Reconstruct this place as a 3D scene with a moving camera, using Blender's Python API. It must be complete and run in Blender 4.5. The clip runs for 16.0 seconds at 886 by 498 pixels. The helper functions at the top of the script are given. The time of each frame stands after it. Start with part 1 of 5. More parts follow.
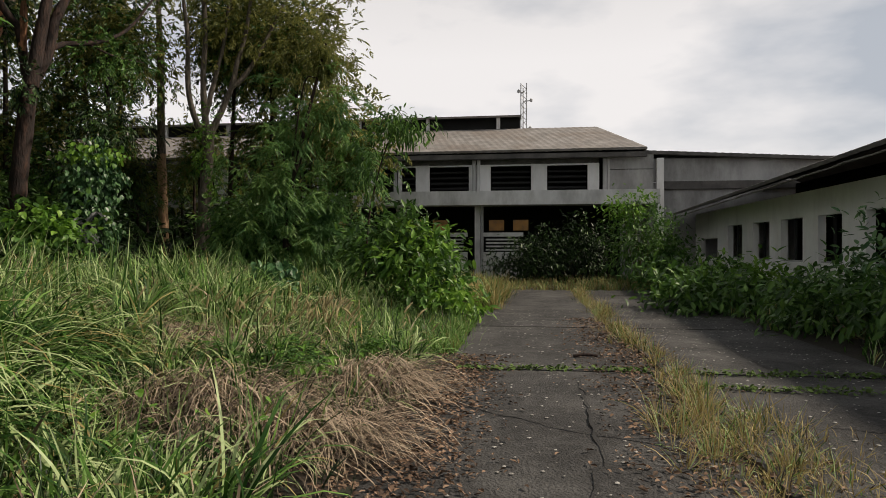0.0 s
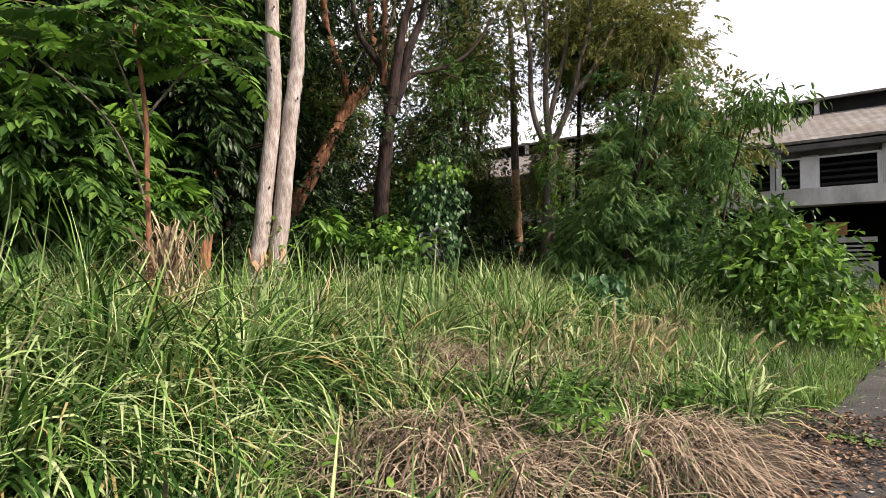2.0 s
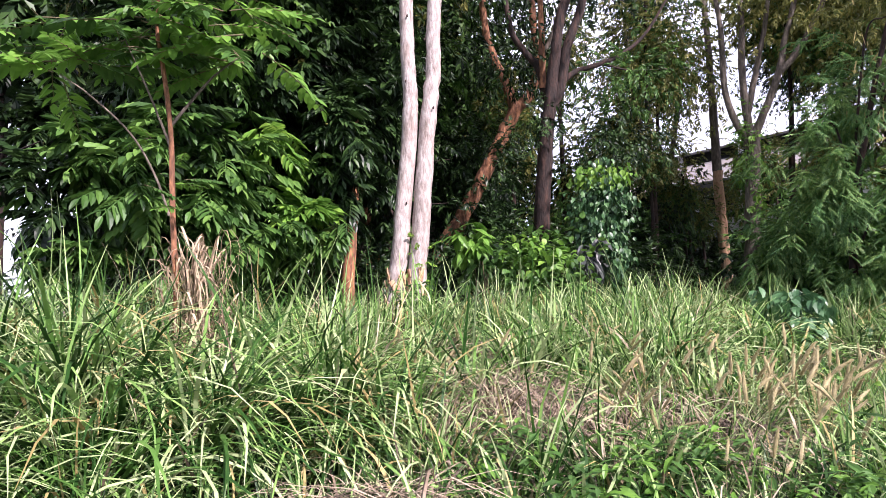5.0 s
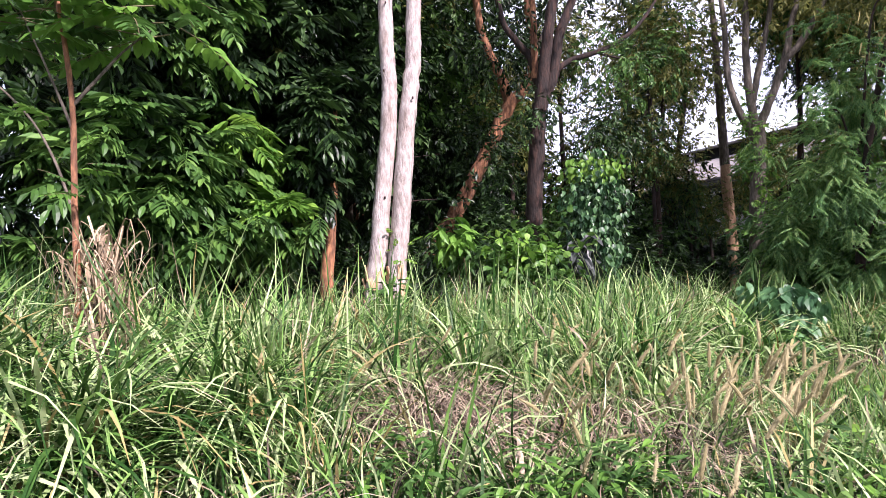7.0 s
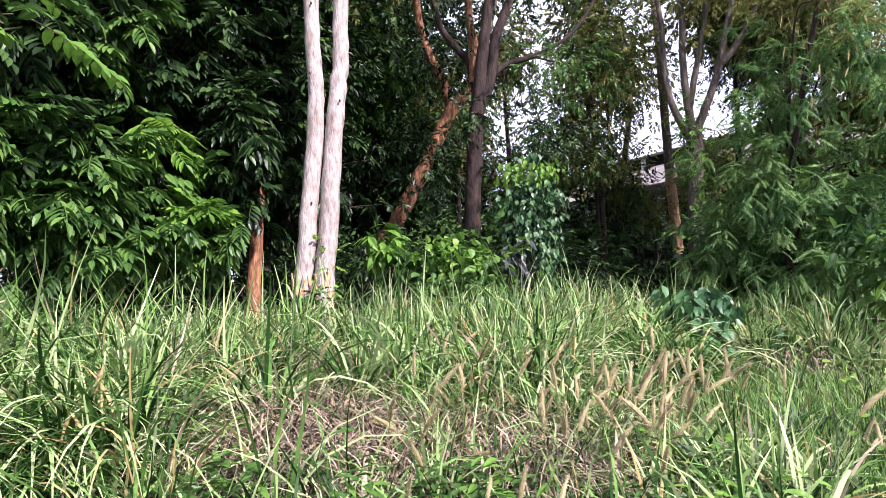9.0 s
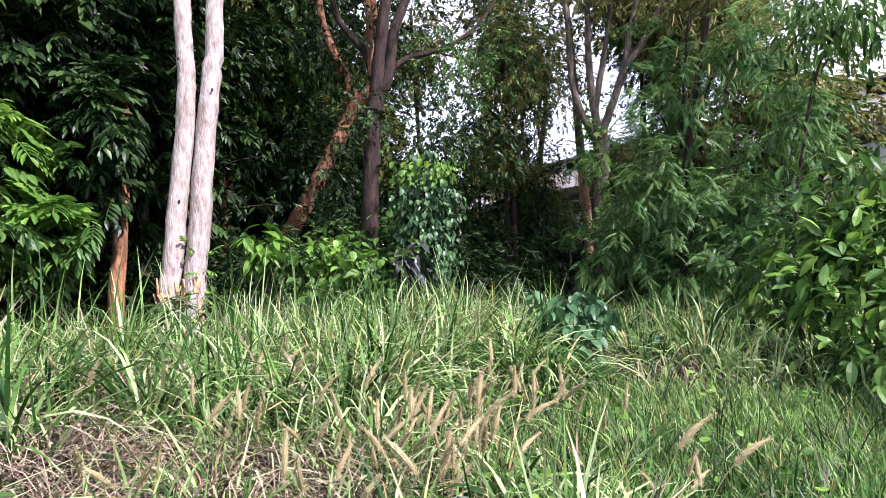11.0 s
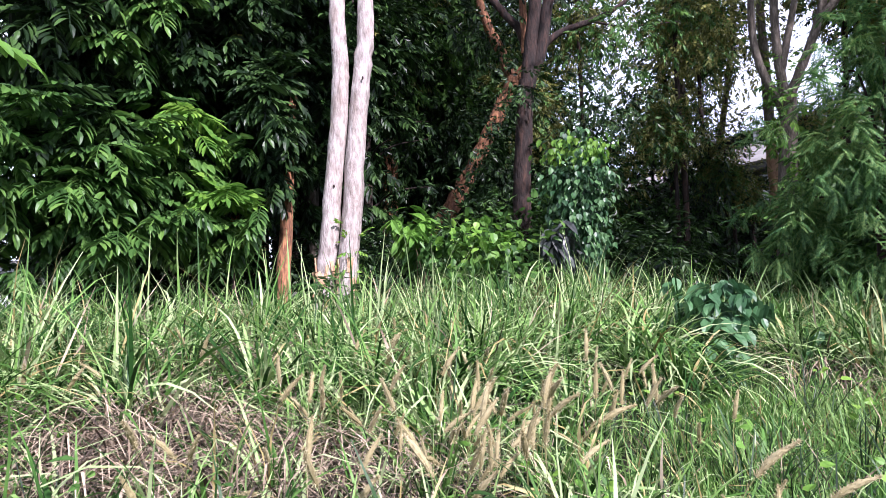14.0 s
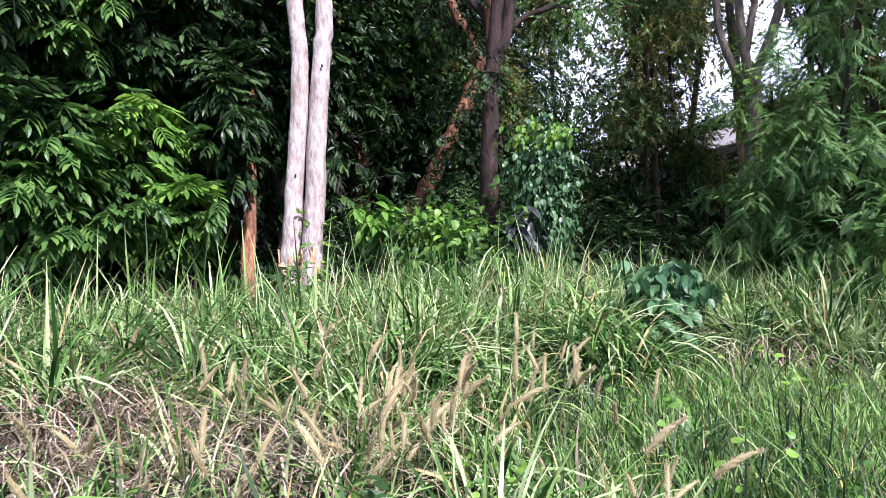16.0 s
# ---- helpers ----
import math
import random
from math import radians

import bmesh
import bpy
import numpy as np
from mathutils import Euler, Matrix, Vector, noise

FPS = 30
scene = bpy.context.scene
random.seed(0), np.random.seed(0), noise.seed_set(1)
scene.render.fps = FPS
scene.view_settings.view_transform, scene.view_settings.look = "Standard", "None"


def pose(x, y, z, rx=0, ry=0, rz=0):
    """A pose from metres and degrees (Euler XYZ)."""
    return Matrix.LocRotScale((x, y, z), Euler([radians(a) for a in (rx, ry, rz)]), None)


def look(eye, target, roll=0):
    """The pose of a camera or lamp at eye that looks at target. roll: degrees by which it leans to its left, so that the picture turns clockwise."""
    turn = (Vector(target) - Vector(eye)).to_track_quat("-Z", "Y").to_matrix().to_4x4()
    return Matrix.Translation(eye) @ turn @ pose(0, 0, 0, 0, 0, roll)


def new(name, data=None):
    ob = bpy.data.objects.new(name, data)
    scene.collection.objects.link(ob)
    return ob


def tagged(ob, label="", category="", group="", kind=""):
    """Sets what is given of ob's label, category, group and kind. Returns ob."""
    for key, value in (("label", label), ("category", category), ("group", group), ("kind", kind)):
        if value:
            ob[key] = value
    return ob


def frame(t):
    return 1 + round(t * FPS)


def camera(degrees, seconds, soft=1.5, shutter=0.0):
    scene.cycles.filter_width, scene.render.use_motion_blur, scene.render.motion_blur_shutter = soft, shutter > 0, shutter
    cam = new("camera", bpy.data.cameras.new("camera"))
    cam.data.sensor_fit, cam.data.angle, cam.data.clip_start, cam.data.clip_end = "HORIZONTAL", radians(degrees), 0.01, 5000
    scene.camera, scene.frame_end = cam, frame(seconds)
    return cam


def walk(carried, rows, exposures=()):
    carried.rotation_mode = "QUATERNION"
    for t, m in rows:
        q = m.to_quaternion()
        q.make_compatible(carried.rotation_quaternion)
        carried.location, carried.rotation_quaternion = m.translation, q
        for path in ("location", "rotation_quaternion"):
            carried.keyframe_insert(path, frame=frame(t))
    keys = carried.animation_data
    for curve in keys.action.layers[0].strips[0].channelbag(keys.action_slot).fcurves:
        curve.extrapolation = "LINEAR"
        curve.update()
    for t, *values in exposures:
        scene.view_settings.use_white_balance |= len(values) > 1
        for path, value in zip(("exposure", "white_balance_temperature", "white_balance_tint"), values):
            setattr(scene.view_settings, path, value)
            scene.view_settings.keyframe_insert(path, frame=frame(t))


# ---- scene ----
cam = camera(69.2, 16.0, soft=0.4)
METRES, EYE, TILT, LEAN, TURN = 8.0, 1.5, 0.0, 0.0, 0.0
ROWS = [
    (0.0, 0.0, 0.0, 0.0, 0.0, 0.0, -0.0),
    (0.5, 0.0091, 0.0594, -0.0033, 12.04, 0.23, 0.53),
    (1.0, 0.0303, 0.1248, -0.0031, 21.29, 0.76, 0.81),
    (1.5, 0.0413, 0.1856, -0.0076, 28.69, 1.39, 0.65),
    (2.0, 0.0465, 0.2397, -0.0041, 32.5, 1.33, 0.74),
    (2.5, 0.0592, 0.287, -0.0047, 38.72, 1.77, 0.94),
    (3.0, 0.062, 0.3292, -0.0087, 43.38, 2.42, 0.79),
    (3.5, 0.0607, 0.3739, -0.0082, 45.45, 2.62, 1.14),
    (6.0, 0.0783, 0.5491, -0.0148, 53.99, 3.66, 1.77),
    (6.5, 0.0825, 0.5749, -0.0176, 53.84, 3.44, 1.82),
    (7.0, 0.066, 0.6035, -0.0205, 53.35, 3.57, 1.91),
    (7.5, 0.0612, 0.6185, -0.0202, 53.07, 3.78, 1.85),
    (8.0, 0.0681, 0.6336, -0.0205, 52.65, 4.03, 2.34),
    (8.5, 0.0848, 0.6642, -0.02, 52.08, 3.99, 2.72),
    (9.0, 0.0917, 0.6923, -0.0228, 50.43, 4.04, 2.74),
    (9.5, 0.0937, 0.739, -0.0301, 43.07, 3.63, 3.3),
    (12.0, 0.1166, 0.8802, -0.0178, 50.54, 4.6, 2.79),
    (12.5, 0.1286, 0.9053, -0.0176, 55.1, 4.8, 2.54),
    (13.0, 0.1299, 0.9128, -0.0181, 57.71, 5.1, 2.15),
    (13.5, 0.1296, 0.9126, -0.0191, 59.55, 4.23, 2.12),
    (14.0, 0.128, 0.9121, -0.0199, 60.75, 2.88, 2.09),
    (14.5, 0.1277, 0.9114, -0.0202, 62.25, 2.28, 2.16),
    (15.0, 0.1299, 0.9113, -0.0197, 63.57, 2.2, 2.25),
    (15.5, 0.1357, 0.9235, -0.0192, 63.57, 2.43, 2.75),
    (16.0, 0.1477, 0.9555, -0.0252, 59.52, 1.86, 3.32),
]
walk(cam, [(t, pose(0, 0, EYE, TILT, LEAN, TURN) @ pose(METRES * x, METRES * y, METRES * z, 90 + pitch, roll, yaw)) for t, x, y, z, yaw, pitch, roll in ROWS],
     [(0.0, -0.28, 6800, 13), (0.5, -0.38, 6800, 13), (1.0, -0.05, 6800, 15), (1.5, 0.35, 6700, 18), (2.5, 0.8, 6450, 21), (3.5, 1.17, 6050, 28), (6.0, 1.22, 5750, 32), (9.5, 1.2, 5650, 30), (12.0, 1.15, 5500, 29), (16.0, 1.17, 5350, 30)])

# ---- light ----
SUN_AZ, SUN_EL = radians(86), radians(43)      # azimuth clockwise from +y
world = bpy.data.worlds.new("overcast_sky")
scene.world = world
world.use_nodes = True
wn, wl = world.node_tree.nodes, world.node_tree.links
wn.clear()
w_out = wn.new("ShaderNodeOutputWorld")
w_bg = wn.new("ShaderNodeBackground")
w_sky = wn.new("ShaderNodeTexSky")
w_sky.sky_type = "NISHITA"
w_sky.sun_disc = False
w_sky.sun_elevation, w_sky.sun_rotation = SUN_EL, SUN_AZ
w_tc = wn.new("ShaderNodeTexCoord")
w_map = wn.new("ShaderNodeMapping")
w_map.inputs["Scale"].default_value = (1.0, 1.0, 2.6)
w_noise = wn.new("ShaderNodeTexNoise")
w_noise.inputs["Scale"].default_value = 2.3
w_noise.inputs["Detail"].default_value = 6
w_noise.inputs["Roughness"].default_value = 0.5
w_ramp = wn.new("ShaderNodeValToRGB")
w_ramp.color_ramp.elements[0].position, w_ramp.color_ramp.elements[0].color = 0.37, (9.4, 10.4, 11.6, 1)
w_ramp.color_ramp.elements[1].position, w_ramp.color_ramp.elements[1].color = 0.57, (18, 18, 18, 1)
w_mix = wn.new("ShaderNodeMixRGB")
w_mix.inputs[0].default_value = 0.85
wl.new(w_tc.outputs["Generated"], w_map.inputs["Vector"])
wl.new(w_map.outputs[0], w_noise.inputs["Vector"])
wl.new(w_noise.outputs[0], w_ramp.inputs[0])
wl.new(w_sky.outputs[0], w_mix.inputs[1])
wl.new(w_ramp.outputs[0], w_mix.inputs[2])
w_sep = wn.new("ShaderNodeSeparateXYZ")
w_high = wn.new("ShaderNodeMapRange")            # the cloud deck is brighter towards the horizon
w_high.inputs["From Min"].default_value, w_high.inputs["From Max"].default_value = 0.28, 0.95
w_high.inputs["To Min"].default_value, w_high.inputs["To Max"].default_value = 1.0, 0.25
w_mul = wn.new("ShaderNodeMixRGB")
w_mul.blend_type = "MULTIPLY"
w_mul.inputs[0].default_value = 1.0
wl.new(w_tc.outputs["Generated"], w_sep.inputs[0])
wl.new(w_sep.outputs["Z"], w_high.inputs["Value"])
wl.new(w_mix.outputs[0], w_mul.inputs[1])
wl.new(w_high.outputs[0], w_mul.inputs[2])
wl.new(w_mul.outputs[0], w_bg.inputs["Color"])
w_bg.inputs["Strength"].default_value = 0.066
wl.new(w_bg.outputs[0], w_out.inputs["Surface"])

sun_data = bpy.data.lights.new("sun", "SUN")
sun_data.energy, sun_data.angle, sun_data.color = 5.6, radians(4), (1.0, 0.90, 0.76)
sun = new("sun", sun_data)
sun.matrix_world = look((math.sin(SUN_AZ) * 60, math.cos(SUN_AZ) * 60, 60 * math.tan(SUN_EL)), (0, 0, 0))

# ---- materials ----
def material(name, colors, scale=3.0, rough=0.7, bump=0.0, bump_scale=40.0, stain=None, stain_scale=0.6,
             stain_amount=0.5, translucent=0.0, island=0.0, stretch=(1, 1, 1), spec=0.5, per_object=0.0, metal=0.0):
    """A surface: a ramp of colours over fine noise, larger stains, relief and variation from piece to piece."""
    m = bpy.data.materials.new(name)
    m.use_nodes = True
    n, l = m.node_tree.nodes, m.node_tree.links
    n.clear()
    out = n.new("ShaderNodeOutputMaterial")
    bsdf = n.new("ShaderNodeBsdfPrincipled")
    bsdf.inputs["Roughness"].default_value = rough
    bsdf.inputs["Metallic"].default_value = metal
    bsdf.inputs["Specular IOR Level"].default_value = spec
    geo = n.new("ShaderNodeNewGeometry")
    mp = n.new("ShaderNodeMapping")
    mp.inputs["Scale"].default_value = stretch
    l.new(geo.outputs["Position"], mp.inputs["Vector"])
    tex = n.new("ShaderNodeTexNoise")
    tex.inputs["Scale"].default_value = scale
    tex.inputs["Detail"].default_value = 5
    tex.inputs["Roughness"].default_value = 0.65
    l.new(mp.outputs[0], tex.inputs["Vector"])
    value = tex.outputs[0]
    if island or per_object:
        if per_object:
            src = n.new("ShaderNodeObjectInfo").outputs["Random"]
        else:
            src = geo.outputs["Random Per Island"]
        mr = n.new("ShaderNodeMapRange")
        amount = island or per_object
        mr.inputs["To Min"].default_value, mr.inputs["To Max"].default_value = -amount, amount
        l.new(src, mr.inputs["Value"])
        add = n.new("ShaderNodeMath")
        l.new(value, add.inputs[0])
        l.new(mr.outputs[0], add.inputs[1])
        value = add.outputs[0]
    ramp = n.new("ShaderNodeValToRGB")
    el = ramp.color_ramp.elements
    while len(el) < len(colors):
        el.new(0.5)
    for k, c in enumerate(colors):
        el[k].position = 0.28 + 0.44 * k / max(1, len(colors) - 1)
        el[k].color = (*c, 1)
    l.new(value, ramp.inputs[0])
    color = ramp.outputs[0]
    if stain:
        big = n.new("ShaderNodeTexNoise")
        big.inputs["Scale"].default_value = stain_scale
        big.inputs["Detail"].default_value = 7
        big.inputs["Roughness"].default_value = 0.7
        l.new(mp.outputs[0], big.inputs["Vector"])
        sr = n.new("ShaderNodeMapRange")
        sr.inputs["From Min"].default_value, sr.inputs["From Max"].default_value = 0.45, 0.68
        sr.inputs["To Max"].default_value = stain_amount
        l.new(big.outputs[0], sr.inputs["Value"])
        mix = n.new("ShaderNodeMixRGB")
        l.new(sr.outputs[0], mix.inputs[0])
        l.new(color, mix.inputs[1])
        mix.inputs[2].default_value = (*stain, 1)
        color = mix.outputs[0]
    l.new(color, bsdf.inputs["Base Color"])
    if bump:
        bt = n.new("ShaderNodeTexNoise")
        bt.inputs["Scale"].default_value = bump_scale
        bt.inputs["Detail"].default_value = 4
        l.new(mp.outputs[0], bt.inputs["Vector"])
        bp = n.new("ShaderNodeBump")
        bp.inputs["Strength"].default_value = bump
        bp.inputs["Distance"].default_value = 0.03
        l.new(bt.outputs[0], bp.inputs["Height"])
        l.new(bp.outputs[0], bsdf.inputs["Normal"])
    surface = bsdf.outputs[0]
    if translucent:
        tr = n.new("ShaderNodeBsdfTranslucent")
        l.new(color, tr.inputs["Color"])
        ms = n.new("ShaderNodeMixShader")
        ms.inputs[0].default_value = translucent
        l.new(surface, ms.inputs[1])
        l.new(tr.outputs[0], ms.inputs[2])
        surface = ms.outputs[0]
    l.new(surface, out.inputs["Surface"])
    return m


M = {
    "soil": material("soil", [(0.010, 0.008, 0.006), (0.028, 0.021, 0.014), (0.02, 0.025, 0.012)], 2.5, 0.95, 0.5, 25),
    "concrete": material("old_concrete", [(0.009, 0.0086, 0.0082), (0.021, 0.0203, 0.019), (0.050, 0.0485, 0.0455)], 9, 0.8, 0.9, 45,
                         stain=(0.095, 0.093, 0.088), stain_scale=0.7, stain_amount=0.8),
    "bark_pale": material("pale_bark", [(0.13, 0.105, 0.09), (0.36, 0.31, 0.285), (0.57, 0.52, 0.48)], 14, 0.9, 0.7, 45,
                          stain=(0.17, 0.12, 0.09), stain_scale=5, stain_amount=0.65, stretch=(1, 1, 0.3)),
    # brightest stop adds orange sunlight to the bark's own red
    "bark_red": material("red_bark_lit_orange", [(0.045, 0.022, 0.014), (0.19, 0.085, 0.042), (0.48, 0.225, 0.10)], 13, 0.9, 0.9, 22,
                         stretch=(1, 1, 0.3)),
    "bark_dark": material("dark_bark", [(0.006, 0.004, 0.003), (0.020, 0.011, 0.008), (0.062, 0.030, 0.019)], 10, 0.92, 0.9, 20,
                          stretch=(1, 1, 0.3)),
    "bark_grey": material("grey_bark", [(0.03, 0.024, 0.018), (0.105, 0.085, 0.064), (0.25, 0.21, 0.165)], 13, 0.9, 0.9, 34,
                          stain=(0.06, 0.05, 0.035), stain_scale=4, stain_amount=0.7,
                          stretch=(1, 1, 0.3)),
    "bark_tan": material("tan_bark", [(0.19, 0.11, 0.065), (0.44, 0.27, 0.155), (0.60, 0.42, 0.27)], 11, 0.9, 0.8, 30, stretch=(1, 1, 0.35)),
    "stem": material("green_stem", [(0.10, 0.08, 0.04), (0.16, 0.13, 0.07)], 10, 0.8),
    # own dark green, lowered further to hold the wood's inner shade
    "leaf_dark": material("dark_leaf_with_shade", [(0.006, 0.015, 0.005), (0.015, 0.035, 0.010), (0.043, 0.087, 0.021)], 0.9, 0.42, spec=0.24, translucent=0.10, island=0.30),
    "leaf_mid": material("mid_leaf", [(0.026, 0.065, 0.014), (0.058, 0.135, 0.026), (0.11, 0.21, 0.04)], 0.9, 0.45, spec=0.3, translucent=0.26, island=0.26),
    "leaf_bright": material("bright_leaf", [(0.06, 0.15, 0.02), (0.13, 0.27, 0.035), (0.21, 0.36, 0.05)], 1.2, 0.45, spec=0.35, translucent=0.35, island=0.2),
    "leaf_olive": material("olive_leaf", [(0.06, 0.078, 0.02), (0.14, 0.155, 0.036), (0.26, 0.255, 0.065)], 0.8, 0.5, spec=0.3, translucent=0.4, island=0.22),
    "leaf_feather": material("feathery_leaf", [(0.034, 0.10, 0.032), (0.10, 0.225, 0.060), (0.24, 0.36, 0.10)], 0.7, 0.6, translucent=0.4, island=0.2),
    "leaf_purple": material("dusky_leaf", [(0.02, 0.024, 0.022), (0.045, 0.055, 0.05), (0.07, 0.08, 0.075)], 1.2, 0.45, translucent=0.1, island=0.2),
    "leaf_blue": material("blue_green_leaf", [(0.04, 0.105, 0.04), (0.085, 0.185, 0.07), (0.16, 0.28, 0.12)], 1.5, 0.42, spec=0.35, translucent=0.2, island=0.25),
    "leaf_vine": material("creeper_leaf", [(0.018, 0.055, 0.02), (0.042, 0.105, 0.036), (0.085, 0.17, 0.06)], 1.5, 0.4, spec=0.4, translucent=0.15, island=0.28),
    # palest stop puts blade highlights into the colour
    "grass": material("tall_grass", [(0.018, 0.056, 0.010), (0.078, 0.172, 0.032), (0.198, 0.34, 0.085), (0.375, 0.465, 0.22)], 0.7, 0.45, spec=0.16, translucent=0.22, island=0.34),
    # grass darkened so that gaps between tufts carry shade in their colour
    "grass_shade": material("shade_darkened_grass", [(0.006, 0.018, 0.005), (0.016, 0.042, 0.010), (0.04, 0.085, 0.02)], 0.8, 0.55, translucent=0.12, island=0.25),
    "grass_short": material("short_grass", [(0.05, 0.14, 0.022), (0.13, 0.26, 0.05), (0.26, 0.39, 0.11)], 0.8, 0.55, translucent=0.35, island=0.2),
    "straw": material("dry_straw", [(0.055, 0.040, 0.027), (0.22, 0.165, 0.11), (0.46, 0.37, 0.265)], 2.0, 0.8, translucent=0.12, island=0.32),
    "straw_tan": material("draped_straw", [(0.12, 0.085, 0.05), (0.30, 0.22, 0.135), (0.48, 0.38, 0.25)], 2.0, 0.8, translucent=0.15, island=0.3),
    "straw_yellow": material("yellow_straw", [(0.20, 0.16, 0.05), (0.34, 0.27, 0.10), (0.46, 0.38, 0.17)], 1.5, 0.8, translucent=0.2, island=0.25),
    "seed": material("seed_head", [(0.31, 0.265, 0.125), (0.47, 0.405, 0.225), (0.61, 0.545, 0.36)], 3.0, 0.9, translucent=0.25, island=0.2),
    "stem_straw": material("straw_stalk", [(0.14, 0.15, 0.05), (0.24, 0.22, 0.09)], 4, 0.8),
    "litter": material("leaf_litter", [(0.05, 0.03, 0.018), (0.14, 0.085, 0.05), (0.26, 0.17, 0.11)], 2.0, 0.85, island=0.35),
    "pebble": material("pale_chips", [(0.25, 0.24, 0.22), (0.42, 0.41, 0.38)], 8, 0.9, island=0.3),
    "moss": material("moss", [(0.05, 0.10, 0.02), (0.12, 0.19, 0.04)], 8, 0.95, 0.6, 60),
    "white": material("weathered_white_paint", [(0.48, 0.48, 0.47), (0.60, 0.60, 0.59), (0.70, 0.70, 0.69)], 1.4, 0.85, 0.15, 30,
                      stain=(0.16, 0.15, 0.135), stain_scale=0.5, stain_amount=0.7, stretch=(1, 1, 0.45)),
    "white_clean": material("white_paint", [(0.70, 0.70, 0.69), (0.82, 0.82, 0.81)], 1.4, 0.8, stain=(0.3, 0.29, 0.27), stain_scale=0.7, stain_amount=0.5, stretch=(1, 1, 0.4)),
    "grey_wall": material("grey_render", [(0.32, 0.32, 0.32), (0.48, 0.48, 0.47)], 1.2, 0.9, 0.15, 30, stain=(0.13, 0.125, 0.12), stain_scale=0.5, stain_amount=0.7, stretch=(1, 1, 0.4)),
    "roof": material("old_roof_sheet", [(0.13, 0.12, 0.112), (0.20, 0.19, 0.178), (0.29, 0.275, 0.262)], 1.6, 0.8, 0.2, 30, stain=(0.17, 0.13, 0.10), stain_scale=0.5, stain_amount=0.6),
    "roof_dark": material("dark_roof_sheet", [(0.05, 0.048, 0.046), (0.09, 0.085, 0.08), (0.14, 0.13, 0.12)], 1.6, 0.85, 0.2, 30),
    "blue_paint": material("blue_paint", [(0.2, 0.3, 0.42), (0.3, 0.42, 0.55)], 2, 0.7),
    # near-black that stands in for shade inside openings, and for cracks
    "near_black": material("shade_and_crack_black", [(0.012, 0.012, 0.012), (0.025, 0.025, 0.025)], 1.0, 0.95),
    "metal_grey": material("galvanised_metal", [(0.25, 0.25, 0.25), (0.42, 0.42, 0.42)], 5, 0.5, metal=0.4),
    "orange_paint": material("orange_board", [(0.35, 0.17, 0.05), (0.5, 0.27, 0.09)], 6, 0.8, stain=(0.1, 0.08, 0.06), stain_scale=3, stain_amount=0.8),
}


# ---- mesh helpers ----
def empty(name, at=(0, 0, 0)):
    ob = new(name)
    ob.empty_display_size = 0.2
    ob.location = at
    return ob


def link_mesh(name, me, parent=None, label=""):
    ob = new(name, me)
    if parent is not None:
        ob.parent = parent
    return tagged(ob, label)


def raw_mesh(name, verts, faces, mats, index=None, smooth=False):
    """A mesh from arrays: verts n x 3, faces m x k, all of one size."""
    verts, faces = np.asarray(verts, np.float32), np.asarray(faces, np.int32)
    me = bpy.data.meshes.new(name)
    k = faces.shape[1]
    me.vertices.add(len(verts))
    me.vertices.foreach_set("co", verts.ravel())
    me.loops.add(faces.size)
    me.loops.foreach_set("vertex_index", faces.ravel())
    me.polygons.add(len(faces))
    me.polygons.foreach_set("loop_start", np.arange(0, faces.size, k, dtype=np.int32))
    me.polygons.foreach_set("loop_total", np.full(len(faces), k, np.int32))
    for m in mats:
        me.materials.append(m)
    if index is not None:
        me.polygons.foreach_set("material_index", np.asarray(index, np.int32))
    me.polygons.foreach_set("use_smooth", np.full(len(faces), smooth, bool))
    me.update(calc_edges=True)
    me.validate()
    return me


def part(name, bm, mat, parent, label=""):
    me = bpy.data.meshes.new(name)
    bm.to_mesh(me)
    bm.free()
    me.materials.append(mat)
    return link_mesh(name, me, parent, label)


def box_bm(lo, hi, bevel=0.0, bm=None):
    bm = bm or bmesh.new()
    lo, hi = Vector(lo), Vector(hi)
    g = bmesh.ops.create_cube(bm, size=1.0, matrix=Matrix.Translation((lo + hi) / 2) @ Matrix.Diagonal((*(hi - lo), 1)))
    if bevel:
        es = list({e for v in g["verts"] for e in v.link_edges})
        bmesh.ops.bevel(bm, geom=es, offset=bevel, segments=1, affect="EDGES")
    return bm


def tube(points, radii, sides=10, rough=0.0, seed=0):
    """Verts and quads of a bent, tapering tube with uneven girth."""
    rng = np.random.default_rng(seed)
    pts = np.asarray(points, float)
    n = len(pts)
    tang = np.gradient(pts, axis=0)
    tang /= np.linalg.norm(tang, axis=1)[:, None] + 1e-9
    ref = np.array([0.3, 0.9, 0.2]) if abs(tang[0, 2]) > 0.5 else np.array([0, 0, 1.0])
    vs = []
    for i in range(n):
        a = np.cross(tang[i], ref)
        a /= np.linalg.norm(a) + 1e-9
        b = np.cross(tang[i], a)
        ang = np.arange(sides) / sides * 2 * np.pi
        r = radii[i] * (1 + rough * rng.normal(size=sides))
        vs.append(pts[i] + np.outer(r * np.cos(ang), a) + np.outer(r * np.sin(ang), b))
    v = np.concatenate(vs)
    i, j = np.meshgrid(np.arange(n - 1), np.arange(sides), indexing="ij")
    a = i * sides + j
    b = i * sides + (j + 1) % sides
    f = np.stack([a, b, b + sides, a + sides], -1).reshape(-1, 4)
    return v, f


